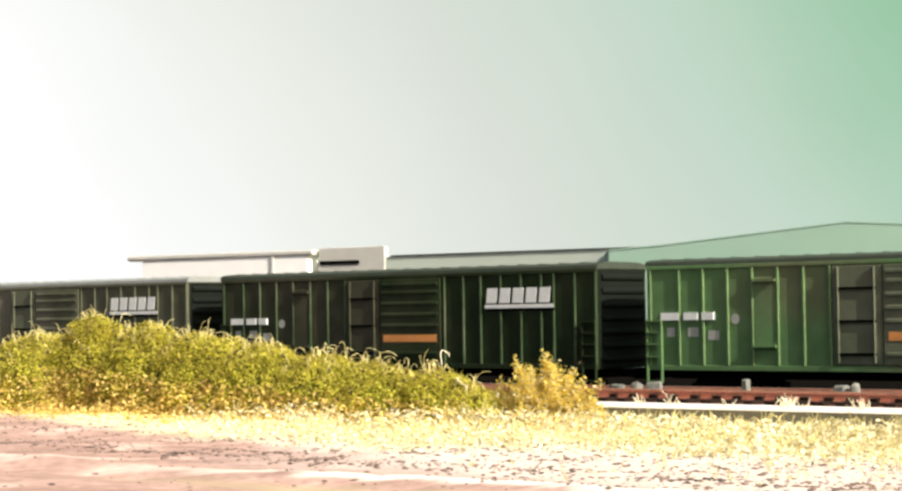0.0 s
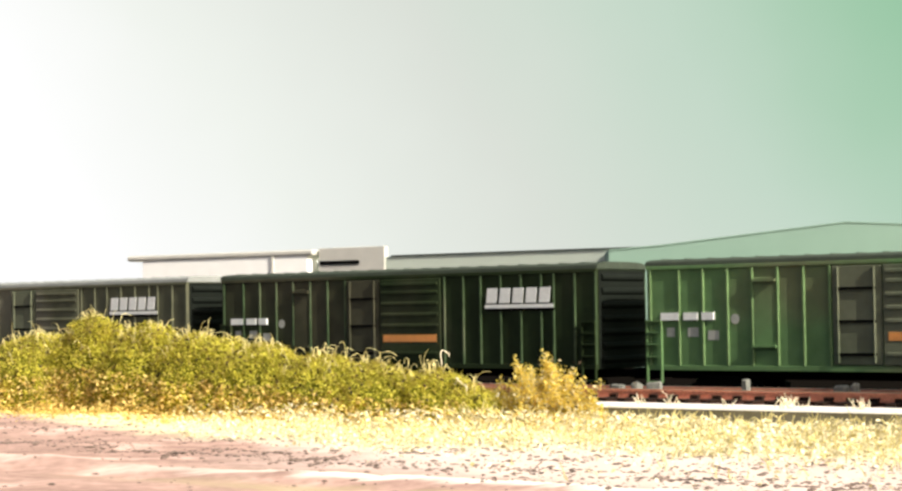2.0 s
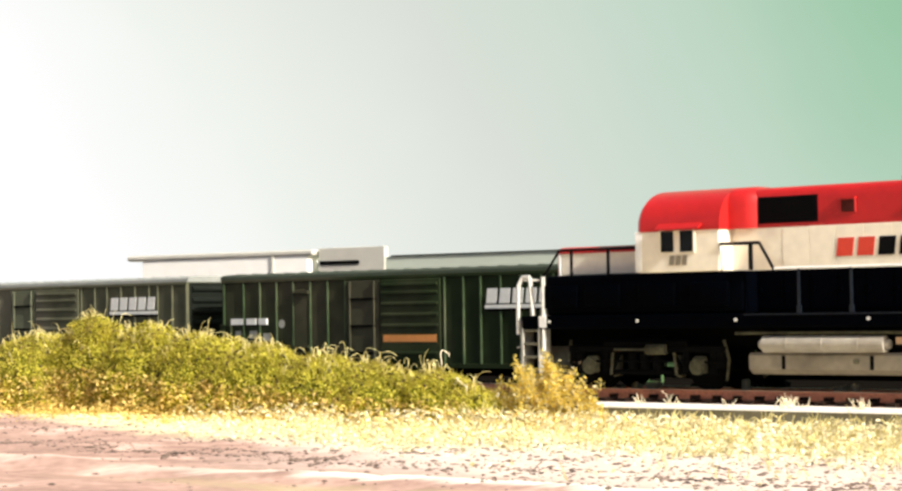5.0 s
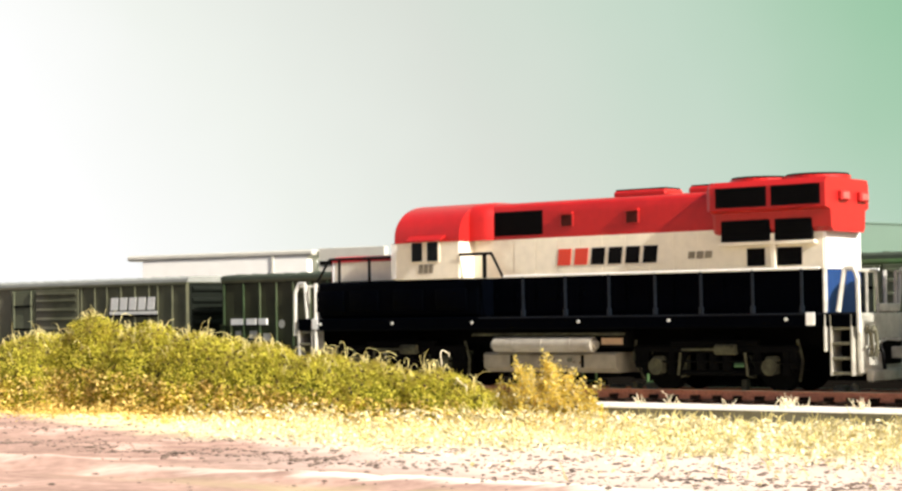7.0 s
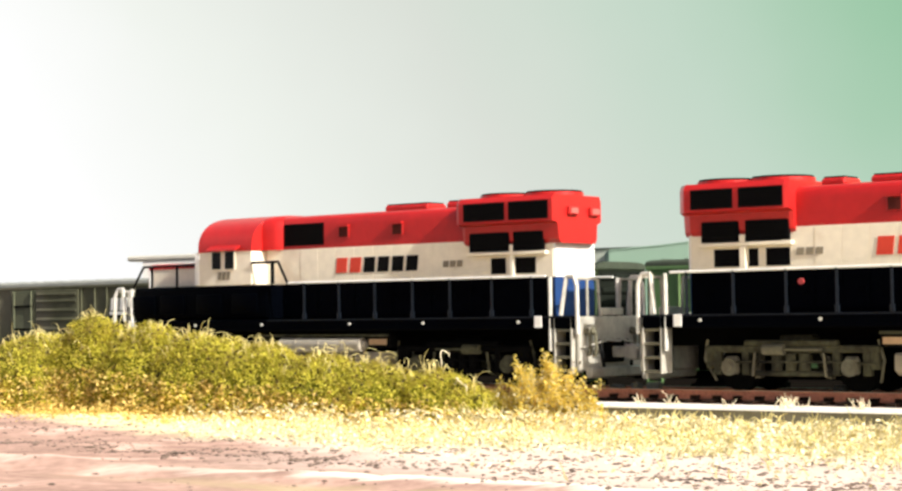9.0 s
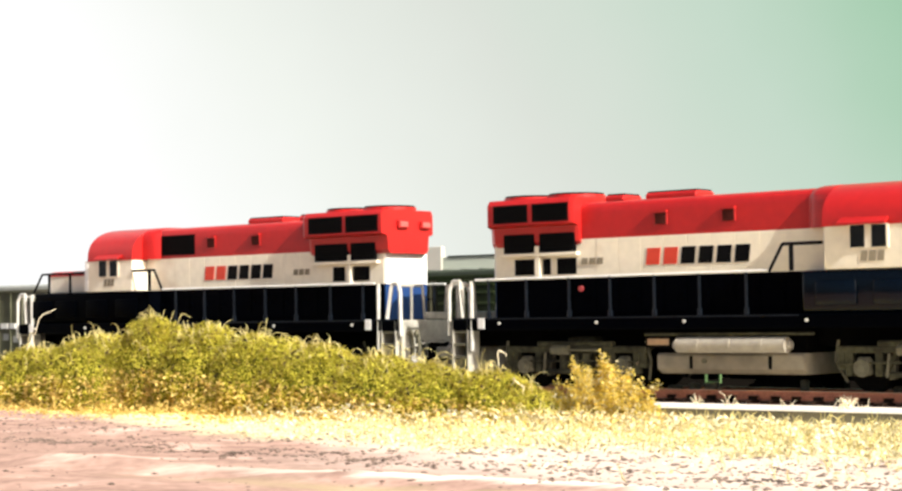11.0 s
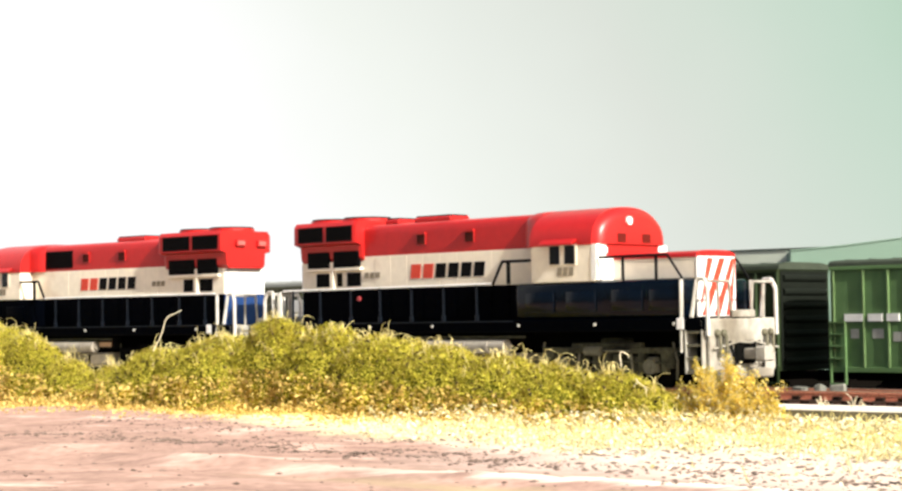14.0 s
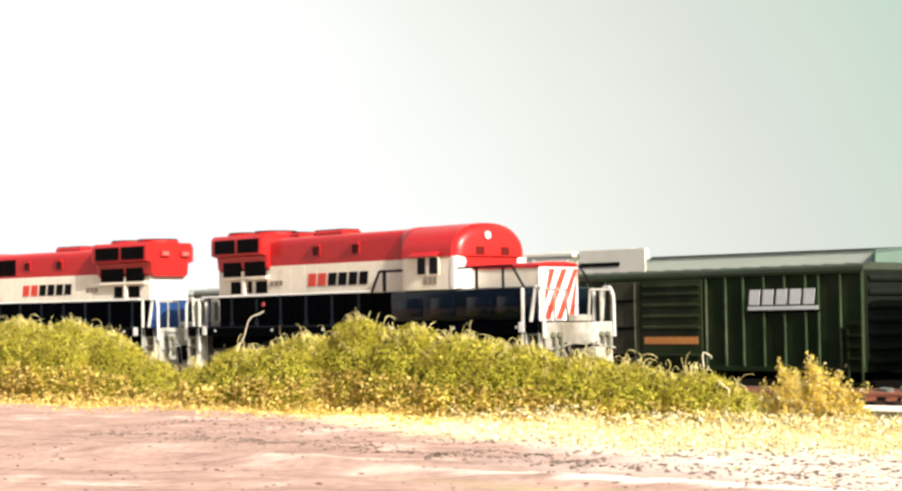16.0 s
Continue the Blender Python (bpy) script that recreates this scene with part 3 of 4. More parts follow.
    pl = bmesh.new()
    box(pl, u + out * 0.02, u + out * 0.2, -1.1, 1.1, 0.24, 0.5, bevel=0.04)
    part("plow", pl, M_STEEL, p)


def build_loco(name, label, left_grille, nose_stripes, frame_mat, hub_mat, box_mat):
    L = thing(name, 0, 0, 0, 0, label=label, category="locomotive", group="pair of locomotives")
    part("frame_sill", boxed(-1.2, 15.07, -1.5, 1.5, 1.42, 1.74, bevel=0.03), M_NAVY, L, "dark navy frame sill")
    # a thin lighter strip paints the reflection along the sill's upper edge
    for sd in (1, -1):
        part("sill_glint", boxed(-1.15, 8.9, sd * 1.5, sd * 1.512, 1.69, 1.735), M_NAVY_GLINT, L, "thin strip coloured as the light along the sill")
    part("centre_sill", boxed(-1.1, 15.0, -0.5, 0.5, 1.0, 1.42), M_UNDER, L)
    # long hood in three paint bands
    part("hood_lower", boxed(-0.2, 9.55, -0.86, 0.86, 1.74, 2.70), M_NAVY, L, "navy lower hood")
    part("hood_band", boxed(-0.2, 9.55, -0.86, 0.86, 2.70, 3.65), M_CREAM, L, "cream hood band")
    part("hood_top", prism(bmesh.new(), arch(0.86, 3.65, 4.26, 4.58, power=4.0), 2.1, 9.0), M_RED, L, "bright red hood top", smooth=30)
    part("hood_bulge", loft(bmesh.new(), [[(x, y, z) for y, z in arch(hw, 3.65, 4.2, tp, power=3.0)] for x, hw, tp in
                                          ((8.86, 0.88, 4.57), (8.98, 0.98, 4.61), (9.12, 1.04, 4.63), (9.5, 1.06, 4.63))]), M_RED, L, "rounded red fairing behind the cab", smooth=40)
    # hood doors: thin raised panels with a gap round each
    for sd in (1, -1):
        for i in range(10):
            a = 2.32 + i * 0.66
            d = part("hood_door", boxed(a, a + 0.62, sd * 0.86, sd * 0.878, 1.84, 2.68), M_NAVY, L)
            part("latch", boxed(a + 0.52, a + 0.57, sd * 0.878, sd * 0.905, 2.2, 2.32), M_NAVY, d)
            if 2.5 < a < 8.0:
                part("band_door", boxed(a, a + 0.63, sd * 0.86, sd * 0.868, 2.74, 3.62), M_CREAM, L)
    # overhanging radiator; its end is cut back at one corner
    upper = [(1.0, 4.0), (1.24, 4.06), (1.24, 4.58), (1.14, 4.70)]
    sections = []
    for left, right in (((-0.46, 1.0), (-0.46, 0.70)), ((-0.40, 1.0), (-0.14, 1.0)), ((2.42, 1.0), (2.42, 1.0)), ((2.52, 0.96), (2.52, 0.96))):
        ring = [(left[0], y * left[1], z) for y, z in [(0.86, 3.52), (0.96, 3.62)] + upper]
        ring += [(right[0], -y * right[1], z) for y, z in ([(0.86, 3.52), (0.96, 3.62)] + upper)[::-1]]
        sections.append(ring)
    rad = part("radiator", loft(bmesh.new(), sections), M_RED, L, "red overhanging radiator housing")
    SLOTS = {1: (((-0.34, 0.86), (0.98, 2.27)), ((0.0, 0.92), (1.04, 2.29)), ((0.32, 1.08), (1.24, 1.70))),
             -1: (((0.04, 1.14), (1.28, 2.40)), ((0.16, 1.14), (1.30, 2.40)), ((0.42, 1.08), (1.32, 1.56), (1.76, 2.36)))}
    for sd in (1, -1):
        high, mid, low = SLOTS[sd]
        for a, b in high:
            grille(rad, a, b, 4.11, 4.56, 1.24, sd)
        for a, b in mid:
            grille(rad, a, b, 3.36, 3.86, 0.975, sd, slats=6)
        for a, b in low:
            grille(L, a, b, 2.80, 3.20, 0.86, sd, slats=5, name="low_grille")
        part("grille_post", boxed(mid[0][1] + 0.01, mid[1][0] - 0.01, sd * 0.86, sd * 0.99, 2.74, 3.52), M_CREAM, L)
        part("grille_ledge", boxed(mid[0][0] - 0.06, mid[1][1] + 0.06, sd * 0.86, sd * 1.0, 3.26, 3.345, bevel=0.01), M_CREAM, L, "cream ledge under the grilles")
    for a in (0.35, 1.75):
        f = bmesh.new()
        rod(f, (a, 0, 4.69), (a, 0, 4.80), 0.74, 28)
        fan = part("roof_fan", f, M_RED, L, "round red fan housing")
        g = bmesh.new()
        rod(g, (a, 0, 4.80), (a, 0, 4.845), 0.70, 28)
        part("fan_screen", g, M_GRILLE, fan, "black fan screen")
    # two number boards stand proud of the radiator's end
    for y in (-0.5, 0.42):
        nb = part("number_board", boxed(-0.56, -0.46, y - 0.2, y + 0.2, 4.2, 4.42, bevel=0.02), M_RED, rad)
        part("number_light", boxed(-0.575, -0.56, y - 0.15, y + 0.15, 4.24, 4.38, bevel=0.005), M_LENS, nb, "small pale number glass")
    # hood end in white; its lower panel is navy brightened to blue for sunlight
    part("hood_end", boxed(-0.26, -0.2, -0.84, 0.84, 2.70, 3.54), M_WHITE, L, "glossy white hood end")
    part("hood_end_low", boxed(-0.24, -0.2, -0.84, 0.84, 1.74, 2.69), M_NAVY_SUNLIT, L, "lower hood end in a sunlit blue of the navy band")
    # roof details
    for a, b in ((2.9, 3.5), (4.1, 5.6)):
        e = bmesh.new()
        box(e, a, b, -0.4, 0.4, 4.55, 4.72, bevel=0.05)
        st = part("exhaust_hatch", e, M_RED, L)
        part("hatch_lid", boxed(a + 0.06, b - 0.06, -0.34, 0.34, 4.72, 4.755), M_BLACK, st)
    for sd in (1, -1):
        for a in (4.75, 6.63) if sd > 0 else (4.88, 6.76):
            h = part("hood_window", boxed(a - 0.19, a + 0.19, sd * 0.86, sd * 0.89, 3.90, 4.24, bevel=0.01), M_RED, L)
            part("window_mesh", boxed(a - 0.15, a + 0.15, sd * 0.89, sd * 0.90, 3.92, 4.18), M_MESH, h, "small dull mesh window")
            part("window_hood", boxed(a - 0.2, a + 0.2, sd * 0.86, sd * 0.96, 4.2, 4.25), M_RED, h)
    if left_grille:
        grille(L, 7.36, 8.84, 3.74, 4.34, 0.86, 1, slats=8)
    # cab
    part("cab_body", boxed(9.52, 11.66, -1.45, 1.45, 2.70, 3.66, bevel=0.02), M_CREAM, L, "cream cab side")
    cr = bmesh.new()
    prism(cr, arch(1.47, 3.64, 3.72, 4.64, n=20, power=2.3), 9.5, 11.60)
    roof = part("cab_roof", cr, M_RED, L, "rounded glossy red cab roof", smooth=35)
    cf = bmesh.new()
    loft(cf, [[(x, y, z) for y, z in arch(hw, 3.66, 3.74, tp, n=20, power=2.3)] for x, hw, tp in ((11.58, 1.44, 4.61), (11.70, 1.38, 4.56), (11.78, 1.28, 4.47), (11.815, 1.14, 4.36))])
    part("cab_front_cap", cf, M_RED, L, smooth=35)
    part("cab_front", boxed(11.66, 11.74, -1.40, 1.40, 2.72, 3.34, bevel=0.02), M_WHITE, L, "white lower cab front")
    part("cab_front_red", boxed(11.66, 11.75, -1.04, 1.10, 3.345, 3.66, bevel=0.02), M_RED, L, "red upper cab front")
    for sd in (1, -1):
        part("windscreen", boxed(11.80, 11.835, sd * 0.34, sd * 0.68, 3.70, 3.94, bevel=0.01), M_WINE, roof, "small dark windscreen pane")
        w = part("cab_window", boxed(10.14, 11.10, sd * 1.45, sd * 1.475, 3.13, 3.66, bevel=0.01), M_CREAM, L, "sliding cab window")
        for a, b in ((10.19, 10.53), (10.70, 11.04)):
            part("pane", boxed(a, b, sd * 1.475, sd * 1.485, 3.16, 3.64), M_GLASS, w, "dark window pane")
        part("sun_shade", prism(bmesh.new(), [(sd * 1.44, 3.76), (sd * 1.66, 3.66), (sd * 1.66, 3.69), (sd * 1.44, 3.83)], 9.95, 11.1), M_RED, roof)
        bars("cab_mark", L, sd, *((10.85, 10.35) if sd > 0 else (10.4, 11.0)), 2.86, 3.08, 1.452, [M_TANK] * 3)
        part("cab_post", boxed(11.58, 11.745, sd * 1.06 if sd < 0 else 1.12, sd * 1.46, 3.345, 3.655), M_WHITE, L, "bright white corner post")
        part("cab_edge", boxed(11.58, 11.74, sd * 1.452, sd * 1.47, 2.74, 3.34), M_WHITE, L, "bright white corner edge")
        part("class_light", boxed(11.74, 11.81, sd * 1.05, sd * 1.35, 3.4, 3.58, bevel=0.03), M_WHITE, L, "white number board")
    rl = bmesh.new()
    rod(rl, (11.79, -0.22, 4.27), (11.87, -0.22, 4.27), 0.11, 14)
    part("headlight", rl, M_WHITE, roof, "round white headlight")
    # battery boxes below the cab, and the short nose
    part("battery_box", boxed(8.92, 14.36, -1.43, 1.43, 1.74, 2.70, bevel=0.1, segs=3), box_mat, L, "navy side box below the cab", smooth=50)
    # added sheet that hides the blue sunlit sheen of the box's rear end
    part("box_end_mask", boxed(8.895, 8.918, -1.40, 1.40, 1.77, 2.67), M_NAVY, L, "added matt black-navy sheet that keeps the box end dark")
    for sd in (1, -1):
        for a in (9.3, 10.7, 12.2, 13.4):
            part("box_lid", boxed(a, a + 1.0, sd * 1.43, sd * 1.475, 1.92, 2.46, bevel=0.03, segs=2), box_mat, L, smooth=50)
    part("nose", boxed(11.74, 14.34, -0.78, 0.78, 2.705, 3.28, bevel=0.03), M_CREAM, L, "cream short nose")
    part("nose_top", prism(bmesh.new(), arch(0.80, 3.24, 3.28, 3.42, power=3), 11.78, 14.40), M_RED, L, "red nose top", smooth=30)
    nf = part("nose_front", boxed(14.34, 14.42, -0.79, 0.79, 1.76, 3.26, bevel=0.02), M_WHITE, L, "white nose front with red stripes")
    if nose_stripes:
        for k in range(5):
            y = -1.15 + k * 0.5
            bm = bmesh.new()
            pts = []
            for (yy, zz) in ((y, 1.8), (y + 0.24, 1.8), (y + 0.24 + 0.75, 3.22), (y + 0.75, 3.22)):
                pts.append((max(-0.77, min(0.77, yy)), zz))
            prism(bm, pts, 14.42, 14.432)
            part("stripe", bm, M_REDMARK, nf, "red diagonal stripe")
    # handrails
    for sd in (1, -1):
        for u in (0.03, 1.24, 2.56, 3.78, 5.05, 6.3, 7.55):
            bm = rod(bmesh.new(), (u, sd * 1.46, 1.74), (u, sd * 1.46, 2.70), 0.035, 6)
            rod(bm, (u, sd * 1.46, 1.74), (u, sd * 1.46, 1.9), 0.06, 6)
            # stanchions in a lighter navy that imitates their faint highlights
            part("stanchion", bm, M_NAVY_GLINT, L)
        part("handrail", rail_path(bmesh.new(), [(-0.4, sd * 1.46, 2.70), (8.15, sd * 1.46, 2.72)], 0.03), M_WHITE, L, "pale handrail along the walkway")
        part("cab_rail", rail_path(bmesh.new(), [(8.15, sd * 1.46, 2.70), (8.5, sd * 1.46, 3.30), (9.5, sd * 1.46, 3.30)], 0.04), M_BLACK, L, "black handrail behind the cab")
        part("rail_post", rod(bmesh.new(), (8.72, sd * 1.46, 2.70), (8.72, sd * 1.46, 3.30), 0.055), M_BLACK, L)
        part("nose_rail", rail_path(bmesh.new(), [(11.8, sd * 1.40, 3.30), (13.95, sd * 1.40, 3.30), (14.4, sd * 1.40, 2.70)], 0.035), M_BLACK, L, "black nose handrail")
        for u in (12.55, 13.6):
            part("rail_post", rod(bmesh.new(), (u, sd * 1.40, 2.70), (u, sd * 1.40, 3.30), 0.04), M_BLACK, L)
        # marks in the colours of the lettering
        ends = (6.96, 4.02) if sd > 0 else (4.40, 7.36)
        bars("side_mark", L, sd, *ends, 2.96, 3.36, 0.870, [M_REDMARK] * 2 + [M_BLACK] * 4)
        ends = (3.25, 2.58) if sd > 0 else (2.5, 3.2)
        bars("small_mark", L, sd, *ends, 3.02, 3.18, 0.870, [M_TANK] * 3)
        for u in (0.4, 3.4, 5.9, 9.1, 11.7, 14.2):
            part("sill_light", rod(bmesh.new(), (u, sd * 1.5, 1.6), (u, sd * 1.53, 1.6), 0.04, 8), M_GRAB, L, "small round pale step light")
    # tank, air reservoirs and running gear
    part("fuel_tank", prism(bmesh.new(), [(-1.1, 0.38), (1.1, 0.38), (1.3, 0.50), (1.3, 0.80), (1.24, 0.86), (-1.24, 0.86), (-1.3, 0.80), (-1.3, 0.50)], 5.0, 8.9), M_TANK, L, "grey-brown fuel tank")
    part("tank_saddle", boxed(5.1, 8.8, -1.0, 1.0, 0.86, 1.42), M_UNDER, L)
    for sd in (1, -1):
        bm = rod(bmesh.new(), (5.6, sd * 1.32, 1.05), (8.5, sd * 1.32, 1.05), 0.185, 16)
        rod(bm, (5.5, sd * 1.32, 1.05), (8.6, sd * 1.32, 1.05), 0.1, 12)
        for u in (6.2, 7.05, 7.9):
            rod(bm, (u - 0.03, sd * 1.32, 1.05), (u + 0.03, sd * 1.32, 1.05), 0.197, 16)
        part("air_reservoir", bm, M_TANKL, L, "pale grey air reservoir", smooth=40)
    for sd in (1, -1):
        part("sill_pipe", rail_path(bmesh.new(), [(4.7, sd * 1.36, 1.3), (9.2, sd * 1.36, 1.3)], 0.035), M_TRUCK, L, "thin weathered pipe")
        part("tank_strap", boxed(5.9, 5.98, sd * 1.3, sd * 1.315, 0.5, 0.8), M_UNDER, L)
        part("tank_strap", boxed(8.0, 8.08, sd * 1.3, sd * 1.315, 0.5, 0.8), M_UNDER, L)
        part("filler_cap", rod(bmesh.new(), (6.3, sd * 1.3, 0.68), (6.3, sd * 1.35, 0.68), 0.06, 10), M_HUB, L, "round filler cap")
        part("relay_box", boxed(4.68, 5.42, sd * 1.0, sd * 1.34, 0.98, 1.40, bevel=0.03), M_UNDER, L, "black relay box")
        part("relay_lid", boxed(4.76, 5.36, sd * 1.34, sd * 1.352, 1.05, 1.2), M_TAN, L, "tan relay box lid")
        for a in (-0.30, 14.28):
            part("corner_plate", boxed(a, a + 0.22, sd * 1.5, sd * 1.52, 1.46, 1.74, bevel=0.008), M_WHITE, L, "small white corner plate")
    build_truck(L, 2.45, frame_mat, hub_mat)
    build_truck(L, 11.75, frame_mat, hub_mat)
    end_gear(L, -1.25, -1)
    end_gear(L, 15.12, 1)
    return L


M_WINE = mat("tinted_windscreen", (0.10, 0.008, 0.006), 0.3, grain=5, vary=0.1, bump=0, gloss=0.2)
M_LENS = mat("pink_lens", (0.40, 0.10, 0.09), 0.3, grain=5, vary=0.1, bump=0)
# navy lightened to stand for highlights on sill and stanchions
M_NAVY_GLINT = mat("navy_glint", (0.0032, 0.0054, 0.0095), 0.5, grain=9, vary=0.7, second=(0.002, 0.003, 0.005), spots=0.5, gloss=0.15)
M_TAN = mat("tan_paint", (0.42, 0.27, 0.15), 0.6, grain=8, vary=0.2)
M_DIMRED = mat("dull_red_lamp", (0.30, 0.035, 0.04), 0.4, grain=8, vary=0.1)
# brighter blue for the navy band where the sun strikes the hood end
M_NAVY_SUNLIT = mat("sunlit_navy_paint", (0.014, 0.045, 0.15), 0.5, grain=5, vary=0.15, bump=0.05, gloss=0.2)
M_TANKL = mat("pale_tank_grey", (0.34, 0.31, 0.255), 0.55, grain=5, vary=0.25, second=(0.21, 0.18, 0.14), spots=0.4)
M_GRAB = mat("pale_grab_paint", (0.53, 0.52, 0.48), 0.5, grain=6, vary=0.25, second=(0.38, 0.36, 0.31), spots=0.5)
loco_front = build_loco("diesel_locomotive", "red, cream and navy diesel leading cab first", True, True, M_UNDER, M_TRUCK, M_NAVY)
front_wheels, WHEELS = WHEELS, []
loco_rear = build_loco("diesel_locomotive", "red, cream and navy diesel trailing with striped nose", False, True, M_TRUCK, M_HUB, M_NAVY_GLOSS)
rear_wheels, WHEELS = WHEELS, []
part("marker_lamp", rod(bmesh.new(), (2.95, -1.47, 2.42), (2.95, -1.52, 2.42), 0.07, 10), M_DIMRED, loco_rear, "small red marker lamp")


# ---- boxcars ----
def build_boxcar(door_mat, side_mat, roof_mat, plug_mat, post_mat):
    C = thing("boxcar", 0, 0, 0, 0, label="dark green ribbed boxcar with orange door stripe", category="boxcar", group="parked boxcars")
    LN, HW = 18.04, 1.45
    body = part("body", boxed(0, LN, -HW, HW, 1.02, 4.40, bevel=0.02), side_mat, C)
    part("roof", prism(bmesh.new(), arch(HW + 0.04, 4.40, 4.46, 4.64, power=3.2), -0.04, LN + 0.04), roof_mat, C, "dull sheet roof", smooth=40)
    for i in range(21):
        part("roof_rib", boxed(0.2 + i * 0.88, 0.28 + i * 0.88, -HW + 0.65, HW - 0.65, 4.58, 4.655), roof_mat, C)
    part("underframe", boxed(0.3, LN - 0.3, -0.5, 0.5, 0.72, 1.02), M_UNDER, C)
    for sd in (1, -1):
        part("top_chord", boxed(0, LN, sd * HW, sd * (HW + 0.07), 4.28, 4.40, bevel=0.01), side_mat, C)
        part("side_sill", boxed(0, LN, sd * HW, sd * (HW + 0.06), 1.02, 1.18, bevel=0.01), side_mat, C)
        for u in [0.05, 0.9, 1.78, 2.31, 3.18, 4.06, 4.95, 5.73, 6.6, 11.4, 12.3, 13.2, 14.1, 15.0, 15.9, 16.8, 17.9]:
            part("side_post", boxed(u - 0.045, u + 0.045, sd * HW, sd * (HW + 0.07), 1.18, 4.28, bevel=0.02), post_mat, C)
        # sliding door with level ribs, and the plug door beside it
        d = part("door", boxed(6.75, 9.62, sd * HW, sd * (HW + 0.09), 1.22, 4.24, bevel=0.02), door_mat, C, "sliding door with orange stripe")
        for z in (1.55, 2.55, 2.95, 3.35, 3.75, 4.05):
            part("door_rib", boxed(6.85, 9.52, sd * (HW + 0.09), sd * (HW + 0.14), z - 0.06, z + 0.06, bevel=0.02), door_mat, d)
        part("door_stripe", boxed(6.95, 9.46, sd * (HW + 0.09), sd * (HW + 0.105), 1.96, 2.22), M_ORANGE, d, "orange stripe")
        p = part("plug_door", boxed(9.68, 11.30, sd * HW, sd * (HW + 0.07), 1.22, 4.24, bevel=0.02), plug_mat, C, "greyed plug door with lock bars")
        for u in (9.9, 11.1):
            part("lock_bar", rod(bmesh.new(), (u, sd * (HW + 0.11), 1.3), (u, sd * (HW + 0.11), 4.2), 0.035, 6), plug_mat, p)
        for z in (1.55, 2.55, 3.55):
            part("lock_handle", boxed(9.85, 11.15, sd * (HW + 0.08), sd * (HW + 0.13), z - 0.04, z + 0.04), M_UNDER, p)
        # brake panel
        h = part("panel", boxed(13.28, 14.04, sd * HW, sd * (HW + 0.05), 1.7, 3.95, bevel=0.01), side_mat, C)
        for z in (1.76, 3.82):
            part("panel_lip", boxed(13.24, 14.08, sd * HW, sd * (HW + 0.16), z, z + 0.07), side_mat, h)
        # steps and grab irons
        for u in (0.0, LN - 0.62):
            l = bmesh.new()
            for z in (0.62, 1.44, 1.84, 2.22, 2.6):
                box(l, u + 0.02, u + 0.6, sd * (HW + 0.05), sd * (HW + 0.15), z, z + 0.05)
            for x in (u + 0.02, u + 0.56):
                box(l, x, x + 0.05, sd * (HW + 0.03), sd * (HW + 0.12), 0.62, 2.65)
            part("ladder", l, side_mat, C, "side ladder with four rungs")
        # sign blocks and data marks
        bars("white_mark", C, sd, *((4.70, 1.84) if sd > 0 else (1.84, 4.7)), 3.30, 3.82, HW + 0.074, [M_SIGN] * 5)
        part("white_strip", boxed(1.76, 4.72, sd * (HW + 0.072), sd * (HW + 0.084), 3.12, 3.25), M_SIGN, C, "white strip under the sign blocks")
        # a black line drawn as the shadow below the white strip
        part("strip_shadow", boxed(1.70, 4.66, sd * (HW + 0.072), sd * (HW + 0.080), 3.03, 3.11), M_UNDER, C, "dark shadow line painted under the sign strip")
        for a, b in ((17.48, 16.8), (16.62, 16.1), (15.94, 15.5)):
            part("data_mark", boxed(a, b, sd * HW, sd * (HW + 0.078), 2.64, 2.88), M_SIGN, C)
        for a, b, z in ((17.3, 17.0, 2.1), (16.5, 16.1, 2.1), (15.75, 15.35, 2.0)):
            part("data_mark", boxed(a, b, sd * HW, sd * (HW + 0.012), z, z + 0.3), M_FADED, C)
        part("round_mark", rod(bmesh.new(), (14.75, sd * HW, 2.66), (14.75, sd * (HW + 0.012), 2.66), 0.16, 14), M_FADED, C)
    # the end colour carries the neighbouring car's shadow
    for u, o in ((0, -1), (LN, 1)):
        for k in range(7):
            z = 1.35 + k * 0.46
            bm = rod(bmesh.new(), (u, -1.25, z), (u, 1.25, z), 0.13, 8)
            part("end_corrugation", bm, M_END_SHADE, C, smooth=50)
        part("end_sheet", boxed(u, u + o * 0.03, -HW + 0.06, HW - 0.06, 1.05, 4.36), M_END_SHADE, C, "end sheet coloured dark for the shade between cars")
        cp = bmesh.new()
        box(cp, u, u + o * 0.6, -0.14, 0.14, 0.74, 1.0, bevel=0.03)
        box(cp, u + o * 0.55, u + o * 0.95, -0.2, 0.2, 0.68, 1.05, bevel=0.05)
        part("coupler", cp, M_UNDER, C)
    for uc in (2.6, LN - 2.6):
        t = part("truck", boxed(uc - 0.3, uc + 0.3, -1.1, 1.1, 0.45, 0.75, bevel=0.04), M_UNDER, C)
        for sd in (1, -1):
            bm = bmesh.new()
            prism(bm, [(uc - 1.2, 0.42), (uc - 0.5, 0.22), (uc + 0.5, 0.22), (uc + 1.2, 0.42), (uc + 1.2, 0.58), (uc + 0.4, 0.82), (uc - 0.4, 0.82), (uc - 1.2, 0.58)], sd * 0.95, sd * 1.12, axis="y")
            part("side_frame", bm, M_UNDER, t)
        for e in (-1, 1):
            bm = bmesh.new()
